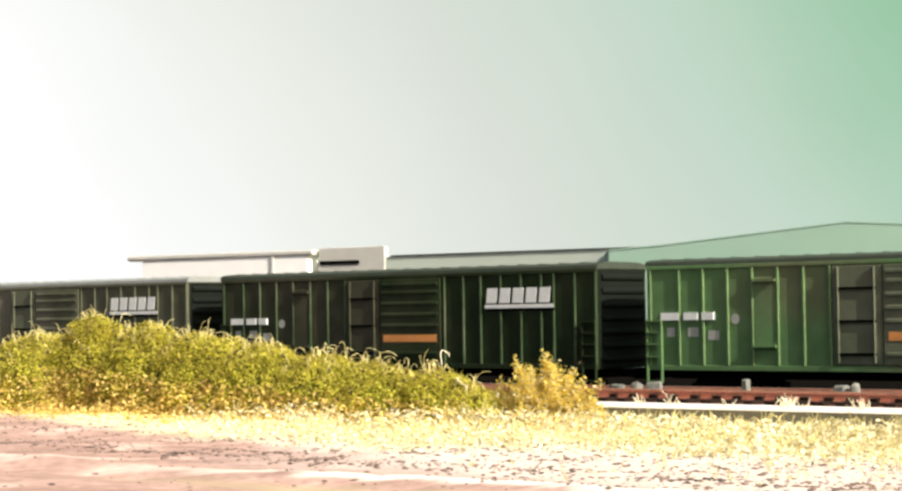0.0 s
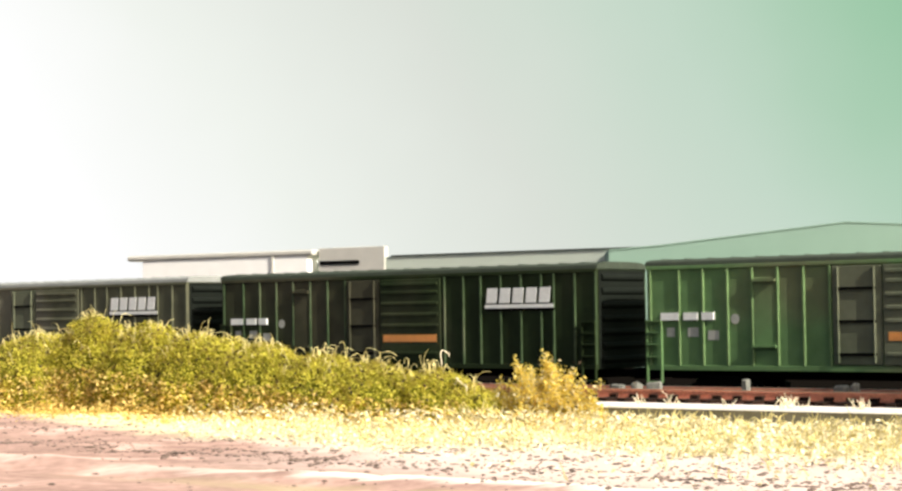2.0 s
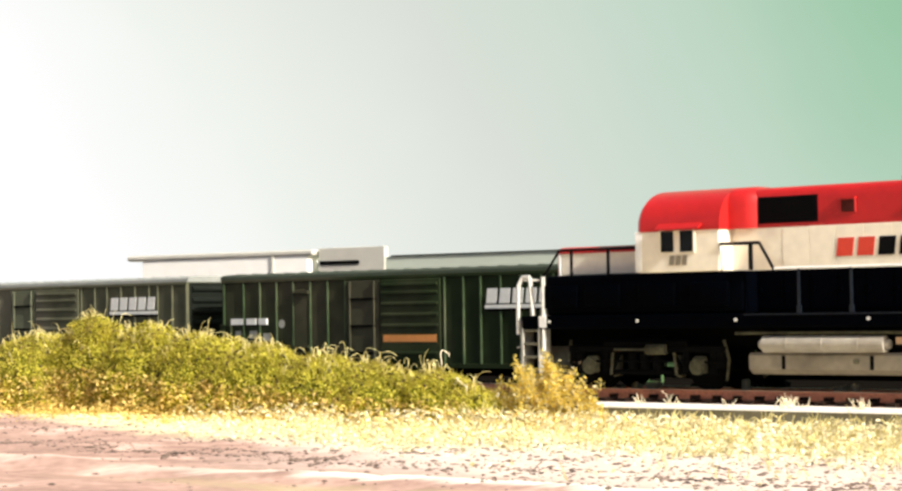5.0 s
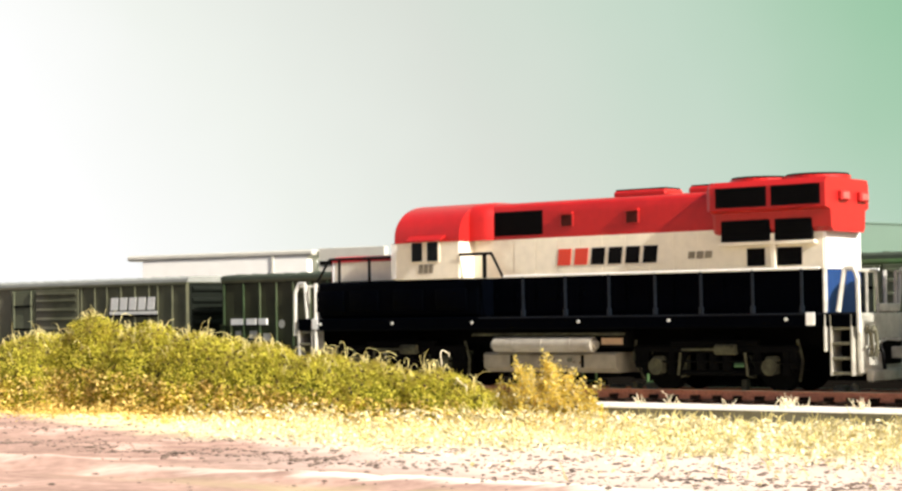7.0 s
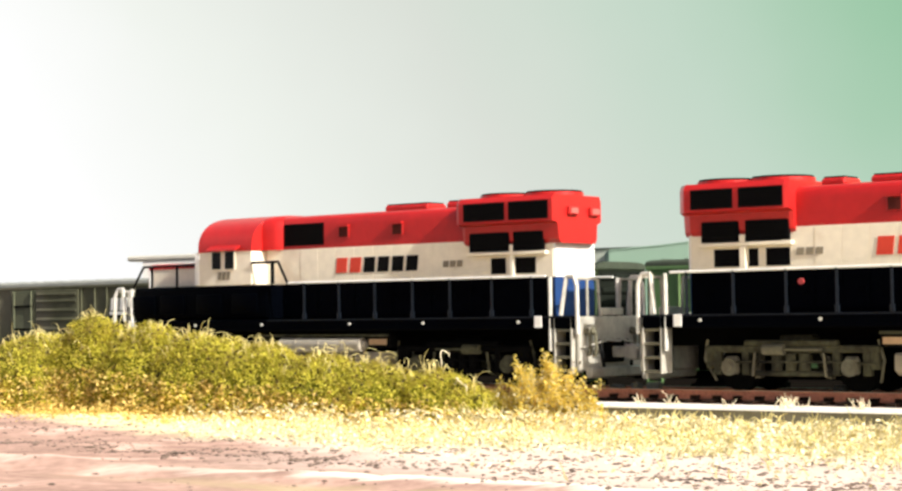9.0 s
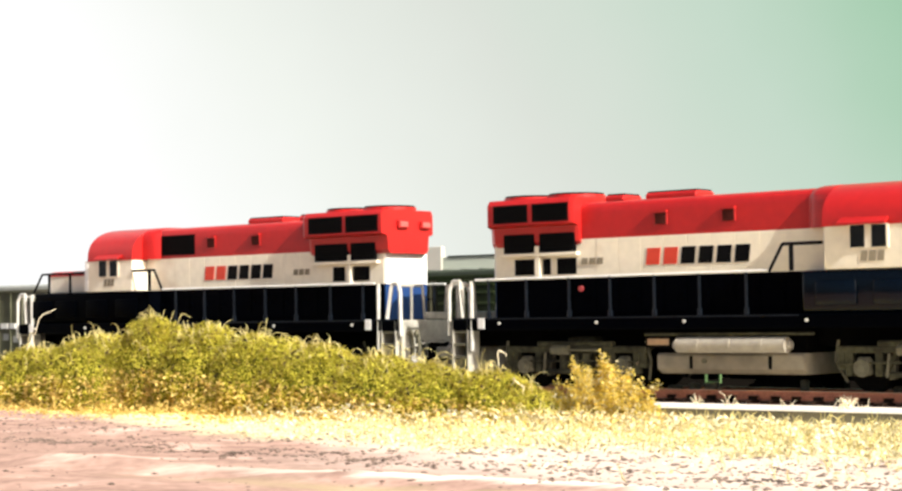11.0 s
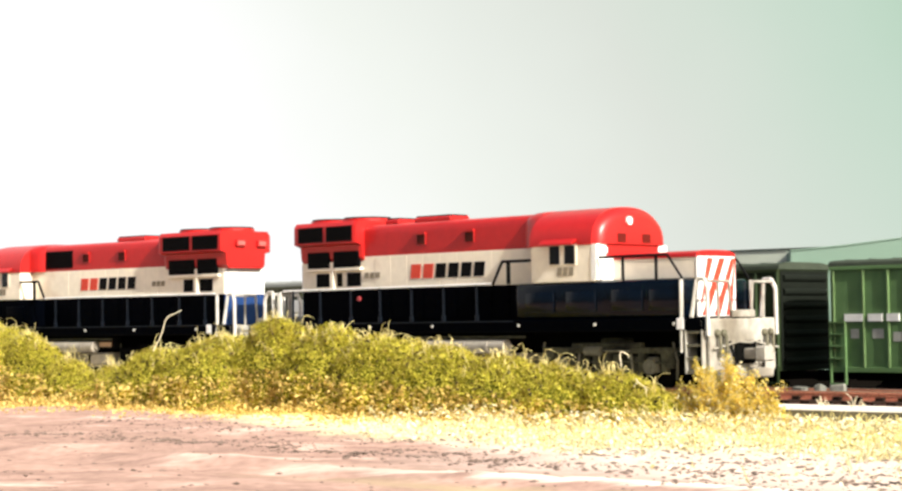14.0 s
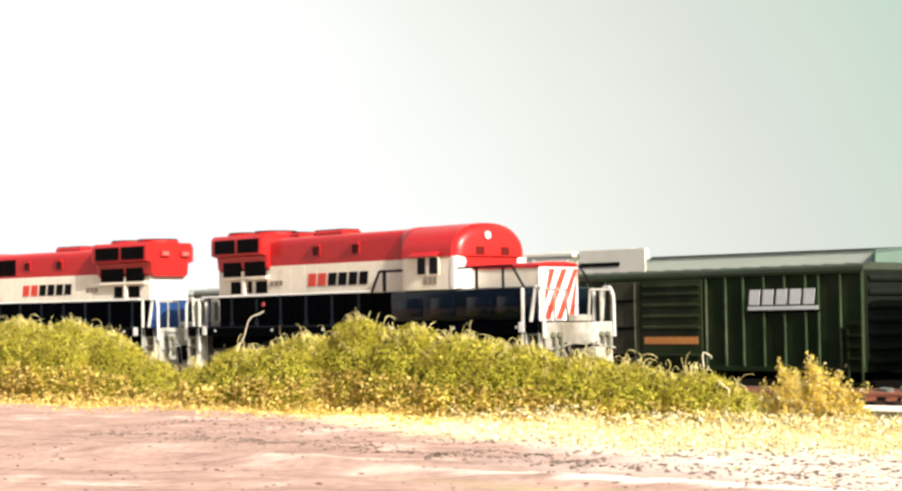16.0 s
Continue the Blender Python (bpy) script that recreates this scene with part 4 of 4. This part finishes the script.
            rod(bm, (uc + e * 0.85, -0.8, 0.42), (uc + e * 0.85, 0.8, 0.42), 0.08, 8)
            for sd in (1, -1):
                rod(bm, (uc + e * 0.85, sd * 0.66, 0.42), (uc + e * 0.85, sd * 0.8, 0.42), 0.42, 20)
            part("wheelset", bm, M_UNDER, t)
    return C


def yard_pose(s):
    p = YARD_XY - Y_NEAR * 1.45 + Y_DIR * s
    return pose(p.x * S, p.y * S, YARD_Z * S, 0, 0, YARD_DEG)


car = build_boxcar(M_GREEN, M_GREEN, M_ROOFG, M_BROWNG, M_POST_LIT)
car.matrix_world = yard_pose(12.38)
dusty = build_boxcar(M_DUSTY, M_DUSTY, M_ROOFL, M_GREYG, M_DUSTY)
dusty.matrix_world = yard_pose(12.38 + 20.03)
tagged(dusty, "dusty grey-green ribbed boxcar with faded white sign")
bright = build_boxcar(M_GREYG, M_GREEN2, M_ROOFG, M_GREYG, M_POST2_LIT)
bright.matrix_world = yard_pose(12.38 - 20.03)
tagged(bright, "brighter green ribbed boxcar with white data marks")
tagged(copy_thing(dusty, yard_pose(12.38 + 40.06)), "dusty grey-green ribbed boxcar at the row's far end")


# ---- buildings behind the yard ----
def build_hall():
    H = thing("gabled_hall", 23.2, 108, 0, -3, label="long grey-green hall with a shallow gable", category="building")
    prof = [(-13.9, -1.4), (24, -1.4), (24, 5.7), (0, 6.95), (-10.8, 5.75), (-13.9, 5.5)]
    part("wall", prism(bmesh.new(), prof, 0, 22, axis="y"), M_HALL, H, "grey-green corrugated cladding")
    for a, b in (((-13.9, 5.5), (-10.8, 5.75)), ((-10.8, 5.75), (0, 6.95)), ((0, 6.95), (24, 5.7))):
        part("roof", prism(bmesh.new(), [a, b, (b[0], b[1] + 0.08), (a[0], a[1] + 0.08)], -0.06, 22.3, axis="y"), M_HALL, H, "sheet roof edge")


def build_shed():
    B = thing("long_shed", -4.06, 125, 0, -32, label="long grey shed with a dark roof edge", category="building")
    part("wall", boxed(-6.2, 27.0, 0, 9, -1.4, 5.88), M_SHED, B, "grey-green shed wall")
    part("roof", boxed(0, 27.2, -0.1, 9.3, 5.88, 5.97, bevel=0.03), M_DARKROOF, B, "thin dark roof edge")
    w = part("penthouse", boxed(-6.0, -0.5, -0.1, 0.35, 3.6, 6.62, bevel=0.03), M_PENT, B, "beige roof block")
    part("louvre", boxed(-5.9, -2.6, -0.16, -0.1, 5.45, 5.72), M_UNDER, w, "dark louvre")
    W = thing("pale_depot", -9.76, 128, 0, -31, label="white depot under an overhanging grey roof", category="building")
    part("wall", boxed(-15.2, -0.3, 0, 1.6, -1.4, 6.16), M_PALE, W, "white wall")
    part("roof", boxed(-16.6, 0.2, -0.12, 1.9, 6.14, 6.54, bevel=0.12, segs=2), M_PENT, W, "flat grey overhanging roof")
    part("post", boxed(-3.4, -3.2, -0.1, 0, -1.4, 6.16), M_PENT, W)


build_hall()
build_shed()


# ---- vegetation ----
def flecks(name, pts, normals, size, material, parent=None, rng=random):
    """Many small folded leaf clumps as one mesh."""
    verts, faces = [], []
    for p, nrm in zip(pts, normals):
        r = size * rng.uniform(0.55, 1.5)
        nv = (Vector(nrm) + Vector((rng.gauss(0, 0.7), rng.gauss(0, 0.7), rng.gauss(0, 0.7)))).normalized()
        t = nv.orthogonal().normalized()
        t.rotate(Matrix.Rotation(rng.uniform(0, 6.28), 3, nv))
        b = nv.cross(t)
        p = Vector(p)
        k = len(verts)
        for v in (p - t * r, p + b * r * 0.55 + nv * r * 0.25, p + t * r, p - b * r * 0.55 + nv * r * 0.25):
            verts.append(v * S)
        faces.append((k, k + 1, k + 2))
        faces.append((k, k + 2, k + 3))
    me = bpy.data.meshes.new(name)
    me.from_pydata(verts, [], faces)
    me.materials.append(material)
    ob = new(name, me)
    if parent is not None:
        ob.parent = parent
    return ob


def fibres(name, roots, length, material, parent, thick=0.016, curl=1.0, rng=random, loop=0.0):
    """Stray curling fibres: thin three-sided tubes."""
    verts, faces = [], []
    for p, d in roots:
        p, d = Vector(p), Vector(d).normalized()
        bend = Vector((rng.gauss(0, 1), rng.gauss(0, 0.6), rng.gauss(-0.4, 0.8))) * 0.45 * curl
        hook = Matrix.Rotation(loop * rng.choice((-1, 1)) * rng.uniform(0.5, 1.5), 3, Vector((rng.gauss(0.6, 0.4), 1, rng.gauss(0, 0.3))).normalized()) if loop else None
        step = length * rng.uniform(0.4, 1.3) / 6
        base = len(verts)
        for j in range(7):
            side = d.orthogonal().normalized()
            up = d.cross(side)
            r = thick * (1 - j * 0.1)
            for a in (0, 2.1, 4.2):
                verts.append((p + (side * math.cos(a) + up * math.sin(a)) * r) * S)
            p = p + d * step
            d = hook @ d if hook and j > 0 else (d + bend * 0.45).normalized() if not hook else d
        for j in range(6):
            for a in range(3):
                q = base + j * 3
                faces.append((q + a, q + (a + 1) % 3, q + 3 + (a + 1) % 3, q + 3 + a))
    me = bpy.data.meshes.new(name)
    me.from_pydata(verts, [], faces)
    me.materials.append(material)
    ob = new(name, me)
    ob.parent = parent
    return ob


def build_shrub(x, y, h, r):
    rng = random.Random(int(x * 100 + y * 10))
    z0 = GROUND - 0.12
    sh = thing("shrub", x, y, z0, TRACK_DEG, label="olive-green foam shrub with curling fibres", category="shrub", group="shrubs along the track")
    h += 0.08
    ry = max(0.7, min(1.5, r * 0.95))
    rx = r * 1.85

    def surf(u, v, k=1.0):
        # u round, v from foot to top
        cz = math.sin(v * math.pi / 2)
        cr = math.cos(v * math.pi / 2)
        q = (x + rx * cr * math.cos(u), y + ry * cr * math.sin(u), h * cz)
        lump = 1 + 0.16 * noise.noise((q[0] * 1.1, q[1] * 1.1, q[2] * 1.4)) + 0.10 * noise.noise((q[0] * 3.2, q[1] * 3.2, q[2] * 3.2))
        return Vector((rx * cr * math.cos(u) * lump * k, ry * cr * math.sin(u) * lump * k, h * cz * (0.55 + 0.45 * lump) * k))

    bm = bmesh.new()
    rows = []
    for j in range(9):
        rows.append([bm.verts.new(surf(math.tau * i / 22, j / 9, 0.92)) for i in range(22)])
    top = bm.verts.new(surf(0, 1, 0.92))
    for a, b in zip(rows, rows[1:]):
        for i in range(22):
            bm.faces.new((a[i], a[(i + 1) % 22], b[(i + 1) % 22], b[i]))
    for i in range(22):
        bm.faces.new((rows[-1][i], rows[-1][(i + 1) % 22], top))
    part("core", bm, M_CORE, sh, "matted inner foam", smooth=80)
    area = rx * h
    n = int(4200 * area + 1200)
    pts, nrm = [], []
    for _ in range(n):
        u, v = rng.uniform(0, math.tau), rng.random() ** 0.9
        p = surf(u, v, rng.gauss(0.985, 0.03))
        pts.append(p)
        nrm.append((p.x / rx, p.y / ry, p.z / h + 0.3))
    flecks("foliage", pts, nrm, 0.034, M_LEAF, sh, rng)
    # dark flecks painted as shadowed gaps, and bright dry crumbs caught in the foam
    for name, material, share, size in (("shade_fleck", M_GAP_SHADE, 0.038, 0.055), ("crumb", M_FUZZ, 0.05, 0.044)):
        hp = [surf(rng.uniform(0, math.tau), rng.random() ** 1.1, rng.uniform(1.0, 1.035)) for _ in range(int(n * share))]
        flecks(name, hp, [(0, -0.4, 1)] * len(hp), size, material, sh, rng)
    low_p, low_n = [], []
    for _ in range(int(n * 0.17)):
        u, v = rng.uniform(0, math.tau), rng.random() ** 2 * 0.32
        low_p.append(surf(u, v, rng.uniform(1.0, 1.09)))
        low_n.append((0, 0, 1))
    flecks("dry_fringe", low_p, low_n, 0.055, M_LEAF_GOLD, sh, rng)
    # a fuzz of short stems, and a few long looping fibres
    fuzz, loops = [], []
    for _ in range(int(150 * area) + 60):
        p = surf(rng.uniform(0, math.tau), 0.15 + 0.85 * rng.random() ** 0.6, 0.98)
        fuzz.append((p, Vector((p.x / rx * 0.8 + rng.gauss(0, 0.6), p.y / ry * 0.6, 0.7 + rng.random()))))
    fibres("fuzz", fuzz, 0.22, M_FUZZ, sh, thick=0.0135, curl=1.8, rng=rng)
    for _ in range(int(9 * area) + 6):
        p = surf(rng.uniform(0, math.tau), 0.35 + 0.65 * rng.random() ** 0.4, 0.98)
        loops.append((p, Vector((p.x / rx * 0.6 + rng.gauss(0, 0.6), p.y / ry * 0.5, 0.8 + rng.random()))))
    fibres("stray_fibre", loops, 0.66, M_FIBRE, sh, thick=0.0115, curl=2.7, rng=rng, loop=0.75)
    return sh


def build_dry_bush(x, y, h, r, stems):
    """A ragged bush of thin stalks that carry loose dry crumbs, open between the stalks."""
    rng = random.Random(int(x * 70 + y * 13))
    z0 = GROUND - 0.05
    sh = thing("dry_bush", x, y, z0, TRACK_DEG, label="ragged golden dry bush of thin stalks beside the track", category="shrub", group="shrubs along the track")
    verts, faces, pts, nrm, bright = [], [], [], [], []
    for _ in range(stems):
        a, off = rng.uniform(0, math.tau), rng.random() ** 0.7
        foot = Vector((r * off * math.cos(a), 0.6 * r * off * math.sin(a), 0))
        d = Vector((0.62 * off * math.cos(a) + rng.gauss(0, 0.24), 0.4 * off * math.sin(a) + rng.gauss(0, 0.1), 1)).normalized()
        length = h * (1.0 - 0.62 * off) * rng.uniform(0.62, 1.08)
        bend = Vector((rng.gauss(0, 0.14), rng.gauss(0, 0.10), rng.gauss(-0.05, 0.08)))
        p, base = foot, len(verts)
        for j in range(9):
            w = 0.016 * (1 - j * 0.09)
            for k in (0, 2.1, 4.2):
                verts.append((p + Vector((math.cos(k), math.sin(k), 0)) * w) * S)
            t = j / 8
            for _ in range(int(32 * (1.2 - 0.85 * t) * length) + 2):
                q = p + Vector((rng.gauss(0, 0.11 - 0.06 * t), rng.gauss(0, 0.09 - 0.05 * t), rng.gauss(0, 0.07)))
                (bright if rng.random() < 0.25 else pts).append(q)
            p = p + d * length / 8
            d = (d + bend * 0.5).normalized()
        for j in range(8):
            for k in range(3):
                q = base + j * 3
                faces.append((q + k, q + (k + 1) % 3, q + 3 + (k + 1) % 3, q + 3 + k))
    me = bpy.data.meshes.new("stalk")
    me.from_pydata(verts, [], faces)
    me.materials.append(M_FIBRE)
    new("stalk", me).parent = sh
    flecks("foliage", pts, [(0, -0.5, 1)] * len(pts), 0.042, M_BUSH, sh, rng)
    flecks("pale_crumb", bright, [(0, -0.5, 1)] * len(bright), 0.038, M_STRAW, sh, rng)
    # dark flecks stand in for the shadowed gaps between the stalks
    dark = [(rng.gauss(0, r * 0.5), rng.gauss(0, r * 0.3), abs(rng.gauss(0.1, h * 0.3))) for _ in range(int(stems * 5))]
    flecks("shade_fleck", dark, [(0, -0.5, 1)] * len(dark), 0.04, M_GAP_SHADE, sh, rng)
    return sh


SHRUBS = [(-24.0, 61.5, 2.56, 2.31), (-21.3, 59.3, 2.53, 1.76), (-19.3, 57.7, 2.04, 1.08), (-17.6, 56.4, 1.31, 0.88),
          (-15.7, 54.8, 1.12, 1.03), (-13.8, 53.4, 1.62, 1.42), (-11.6, 51.6, 1.98, 1.50), (-9.75, 50.1, 2.42, 1.02),
          (-8.0, 48.8, 2.20, 1.25), (-6.4, 47.5, 1.97, 1.34), (-4.8, 46.2, 1.72, 1.30), (-3.3, 45.0, 1.46, 1.26),
          (-1.8, 43.8, 1.24, 1.23), (-0.5, 42.7, 1.14, 0.87), (0.4, 42.0, 0.80, 0.59)]
for x, y, h, r in SHRUBS:
    build_shrub(x, y, h, r)
for x, y, h, r, stems in ((2.15, 41.3, 1.62, 0.86, 150), (1.35, 41.9, 1.05, 0.75, 70), (2.75, 40.8, 0.75, 0.6, 50), (0.75, 42.0, 0.9, 0.6, 45)):
    build_dry_bush(x, y, h, r, stems)


def build_turf():
    rng = random.Random(5)
    pts, nrm, roots = [], [], []
    while len(pts) < 38000:
        x, y = rng.uniform(-20, 14), rng.uniform(21, 60)
        lat = (Vector((x, y)) - TRACK_XY).dot(T_NEAR)
        edge = 0.85 * x + 0.527 * y + 1.8 * noise.noise((x * 0.5, y * 0.5, 9)) - 15.8
        if lat < 2.75 or edge < -0.4 or abs(x) > 0.27 * y + 9:
            continue
        band = 0.523 * x + 0.852 * y - 29.8 + 1.6 * noise.noise((x * 0.6, y * 0.6, 4))
        clump = smoothstep(-0.25, 0.4, noise.noise((x * 1.5, y * 1.5, 2)) + 0.5 * noise.noise((x * 4.5, y * 4.5, 6)))
        dens = min(1, 0.14 + edge * 0.16) * (0.12 + 0.88 * clump) * (0.06 + 0.94 * smoothstep(-2.6, 1.4, band))
        if rng.random() > dens or rng.random() < (-3.0 - x) / 4.5:
            continue
        tall = 0.08 + 0.30 * math.exp(-((lat - 5.6) / 0.9) ** 2)
        pts.append((x, y, ground_height(x, y) + tall * rng.random() ** 1.5))
        nrm.append((0, 0, 1))
        if rng.random() < 0.06:
            roots.append((pts[-1], (rng.gauss(0, 0.5), rng.gauss(0, 0.3), 1)))
    tagged(flecks("turf", pts, nrm, 0.048, M_STRAW, rng=rng), "straw-yellow ground foam and short dry grass", "grass", kind="stuff")
    gp, gn = [], []
    while len(gp) < 11000:
        s, lat = rng.uniform(3.5, 46), rng.gauss(5.6, 0.55) + (abs(rng.gauss(0, 1.1)) if rng.random() < 0.35 else 0)
        if lat < 4.6:
            continue
        q = on_track(s, lat)
        gp.append((q.x, q.y, ground_height(q.x, q.y) + 0.34 * rng.random() ** 1.6 * math.exp(-((lat - 5.3) / 0.8) ** 2)))
        gn.append((0, 0, 1))
    tagged(flecks("golden_turf", gp, gn, 0.06, M_LEAF_GOLD, rng=rng), "golden-brown ground foam at the foot of the shrubs", "grass", kind="stuff")
    tufts = tagged(new("dry_grass"), "thin dry straw blades standing in the turf", "grass", kind="stuff")
    fibres("blades", roots, 0.26, M_FIBRE, tufts, thick=0.013, curl=0.5, rng=rng)["kind"] = "stuff"


build_turf()


def build_gravel():
    rng = random.Random(11)
    verts, faces = [], []
    n = 0
    while n < 5200:
        x, y = rng.uniform(-14, 11), rng.uniform(20, 52)
        q = 0.63 * x + 0.777 * y - 22.9 + 0.5 * noise.noise((x * 0.4, y * 0.4, 5))
        grit = 0.15 * smoothstep(-3, 2, x) * smoothstep(31.2, 28.6, 0.523 * x + 0.852 * y)
        dens = 0.75 * math.exp(-(q / 0.55) ** 2) + grit + 0.16 * math.exp(-((q - 3.4) / 1.8) ** 2) + 0.03
        if q > 7 or rng.random() > dens * (0.4 + 0.9 * max(0, noise.noise((x * 0.7, y * 0.7, 1)) + 0.3)):
            continue
        n += 1
        r = rng.choice((0.014, 0.018, 0.018, 0.024, 0.024, 0.03, 0.042)) * rng.uniform(0.7, 1.3)
        z = ground_height(x, y) + r * 0.2
        k = len(verts)
        for dx, dy, dz in ((1.5, -0.3, 0), (0, 1, 0), (-1.5, 0.3, 0), (0, -1, 0), (0, 0, 0.5), (0, 0, -0.6)):
            f = r * rng.uniform(0.7, 1.3)
            verts.append(((x + dx * f) * S, (y + dy * f) * S, (z + dz * f) * S))
        for a, b in ((0, 1), (1, 2), (2, 3), (3, 0)):
            faces += [(k + a, k + b, k + 4), (k + b, k + a, k + 5)]
    me = bpy.data.meshes.new("gravel")
    me.from_pydata(verts, [], faces)
    me.materials.append(M_GRAVEL)
    tagged(new("gravel", me), "loose grey-brown gravel on the dirt road", "gravel", kind="stuff")


build_gravel()


def build_stone(s, lat, w, hgt):
    rng = random.Random(int(s * 50))
    p = on_track(s, lat)
    bm = boxed(-w / 2, w / 2, -0.12, 0.12, 0, hgt, bevel=0.04)
    for v in bm.verts:
        v.co += Vector((rng.gauss(0, 0.015), rng.gauss(0, 0.015), rng.gauss(0, 0.012)))
    ob = part("stone", bm, M_STONE)
    ob.matrix_world = pose(p.x * S, p.y * S, -0.295 * S, 0, 0, TRACK_DEG)
    tagged(ob, "small pale stone block on the roadbed", "stone", group="stones on the roadbed")


for s, w, hgt in ((7.3, 0.36, 0.36), (6.75, 0.2, 0.40), (6.25, 0.36, 0.42), (3.75, 0.16, 0.52), (1.35, 0.3, 0.40), (1.0, 0.16, 0.44)):
    build_stone(s, 0.0, w, hgt)


def build_tuft(s, lat, n, length):
    rng = random.Random(int(s * 30) + 7)
    p = on_track(s, lat)
    tf = thing("grass_tuft", p.x, p.y, -0.30, 0, label="small tuft of bleached dry grass on the shoulder", category="grass", group="tufts on the shoulder")
    fibres("blade", [((rng.gauss(0, 0.10), rng.gauss(0, 0.05), 0), (rng.gauss(0, 0.6), rng.gauss(0, 0.3), 1)) for _ in range(n)], length, M_PALE_FIBRE, tf, thick=0.018, curl=0.5, rng=rng)


M_PALE_FIBRE = mat("bleached_fibre", (0.90, 0.80, 0.58), 0.8, grain=5, vary=0.15)
for s, lat, n, length in ((1.5, 2.3, 26, 0.28), (1.2, 2.35, 12, 0.2), (-0.2, 2.3, 16, 0.26), (4.35, 2.3, 8, 0.36), (5.3, 2.3, 8, 0.24), (2.9, 2.4, 6, 0.2)):
    build_tuft(s, lat, n, length)


def build_twig(x, y, z, reach, height, sag):
    """A single bleached twig that arches out of a shrub."""
    tw = thing("twig", x, y, z, 0, label="thin bleached twig arching out of the shrubs", category="twig")
    pts = []
    for i in range(11):
        a = i / 10
        pts.append((reach * a + 0.05 * math.sin(a * 9), 0.1 * a, height * math.sin(a * sag) + 0.03 * math.sin(a * 14)))
    part("stem", rail_path(bmesh.new(), pts, 0.0105, 5), M_PALE_FIBRE, tw, smooth=80)


build_twig(-0.35, 42.6, 0.35, 0.25, 0.62, 2.3)
build_twig(-13.95, 52.9, 1.0, 0.80, 1.15, 1.7)
build_twig(0.3, 41.8, 0.0, -0.3, 0.35, 2.6)


# ---- movement ----
TRAIN = [(0.0, -24.5), (1.0, -20.8), (2.0, -17.08), (3.0, -13.36), (3.5, -11.49), (4.0, -9.72), (5.0, -5.97), (6.5, -0.35), (7.0, 1.48), (7.5, 3.25),
         (8.0, 5.09), (8.5, 6.91), (9.0, 8.75), (9.5, 10.54), (10.5, 14.34), (12.0, 20.06), (12.5, 22.10), (13.0, 24.13), (13.5, 26.24),
         (14.0, 28.39), (14.5, 30.55), (15.0, 32.69), (15.5, 34.69), (16.0, 36.62)]


def motions():
    lead, trail = [], []
    for t, s in TRAIN:
        # each body lies on the line between its two trucks
        for rows, a, way in ((lead, s, 1), (trail, s - 4.30, -1)):
            p, q = on_track(a + way * 2.45, 0), on_track(a + way * 11.75, 0)
            d = (q - p).normalized()
            o = (p - d * 2.45) * S
            rows.append((t, pose(o.x, o.y, 0, 0, 0, math.degrees(math.atan2(d.y, d.x)) % 360)))
    walk(loco_front, lead)
    walk(loco_rear, trail)
    times = [0.1 * i for i in range(161)]
    dist = np.interp(times, [t for t, _ in TRAIN], [s for _, s in TRAIN])
    for wheels, sign in ((front_wheels, 1), (rear_wheels, -1)):
        for w, u in wheels:
            walk(w, [(t, pose(u * S, 0, 0.5 * S, 0, sign * math.degrees(s / 0.54), 0)) for t, s in zip(times, dist)])


motions()
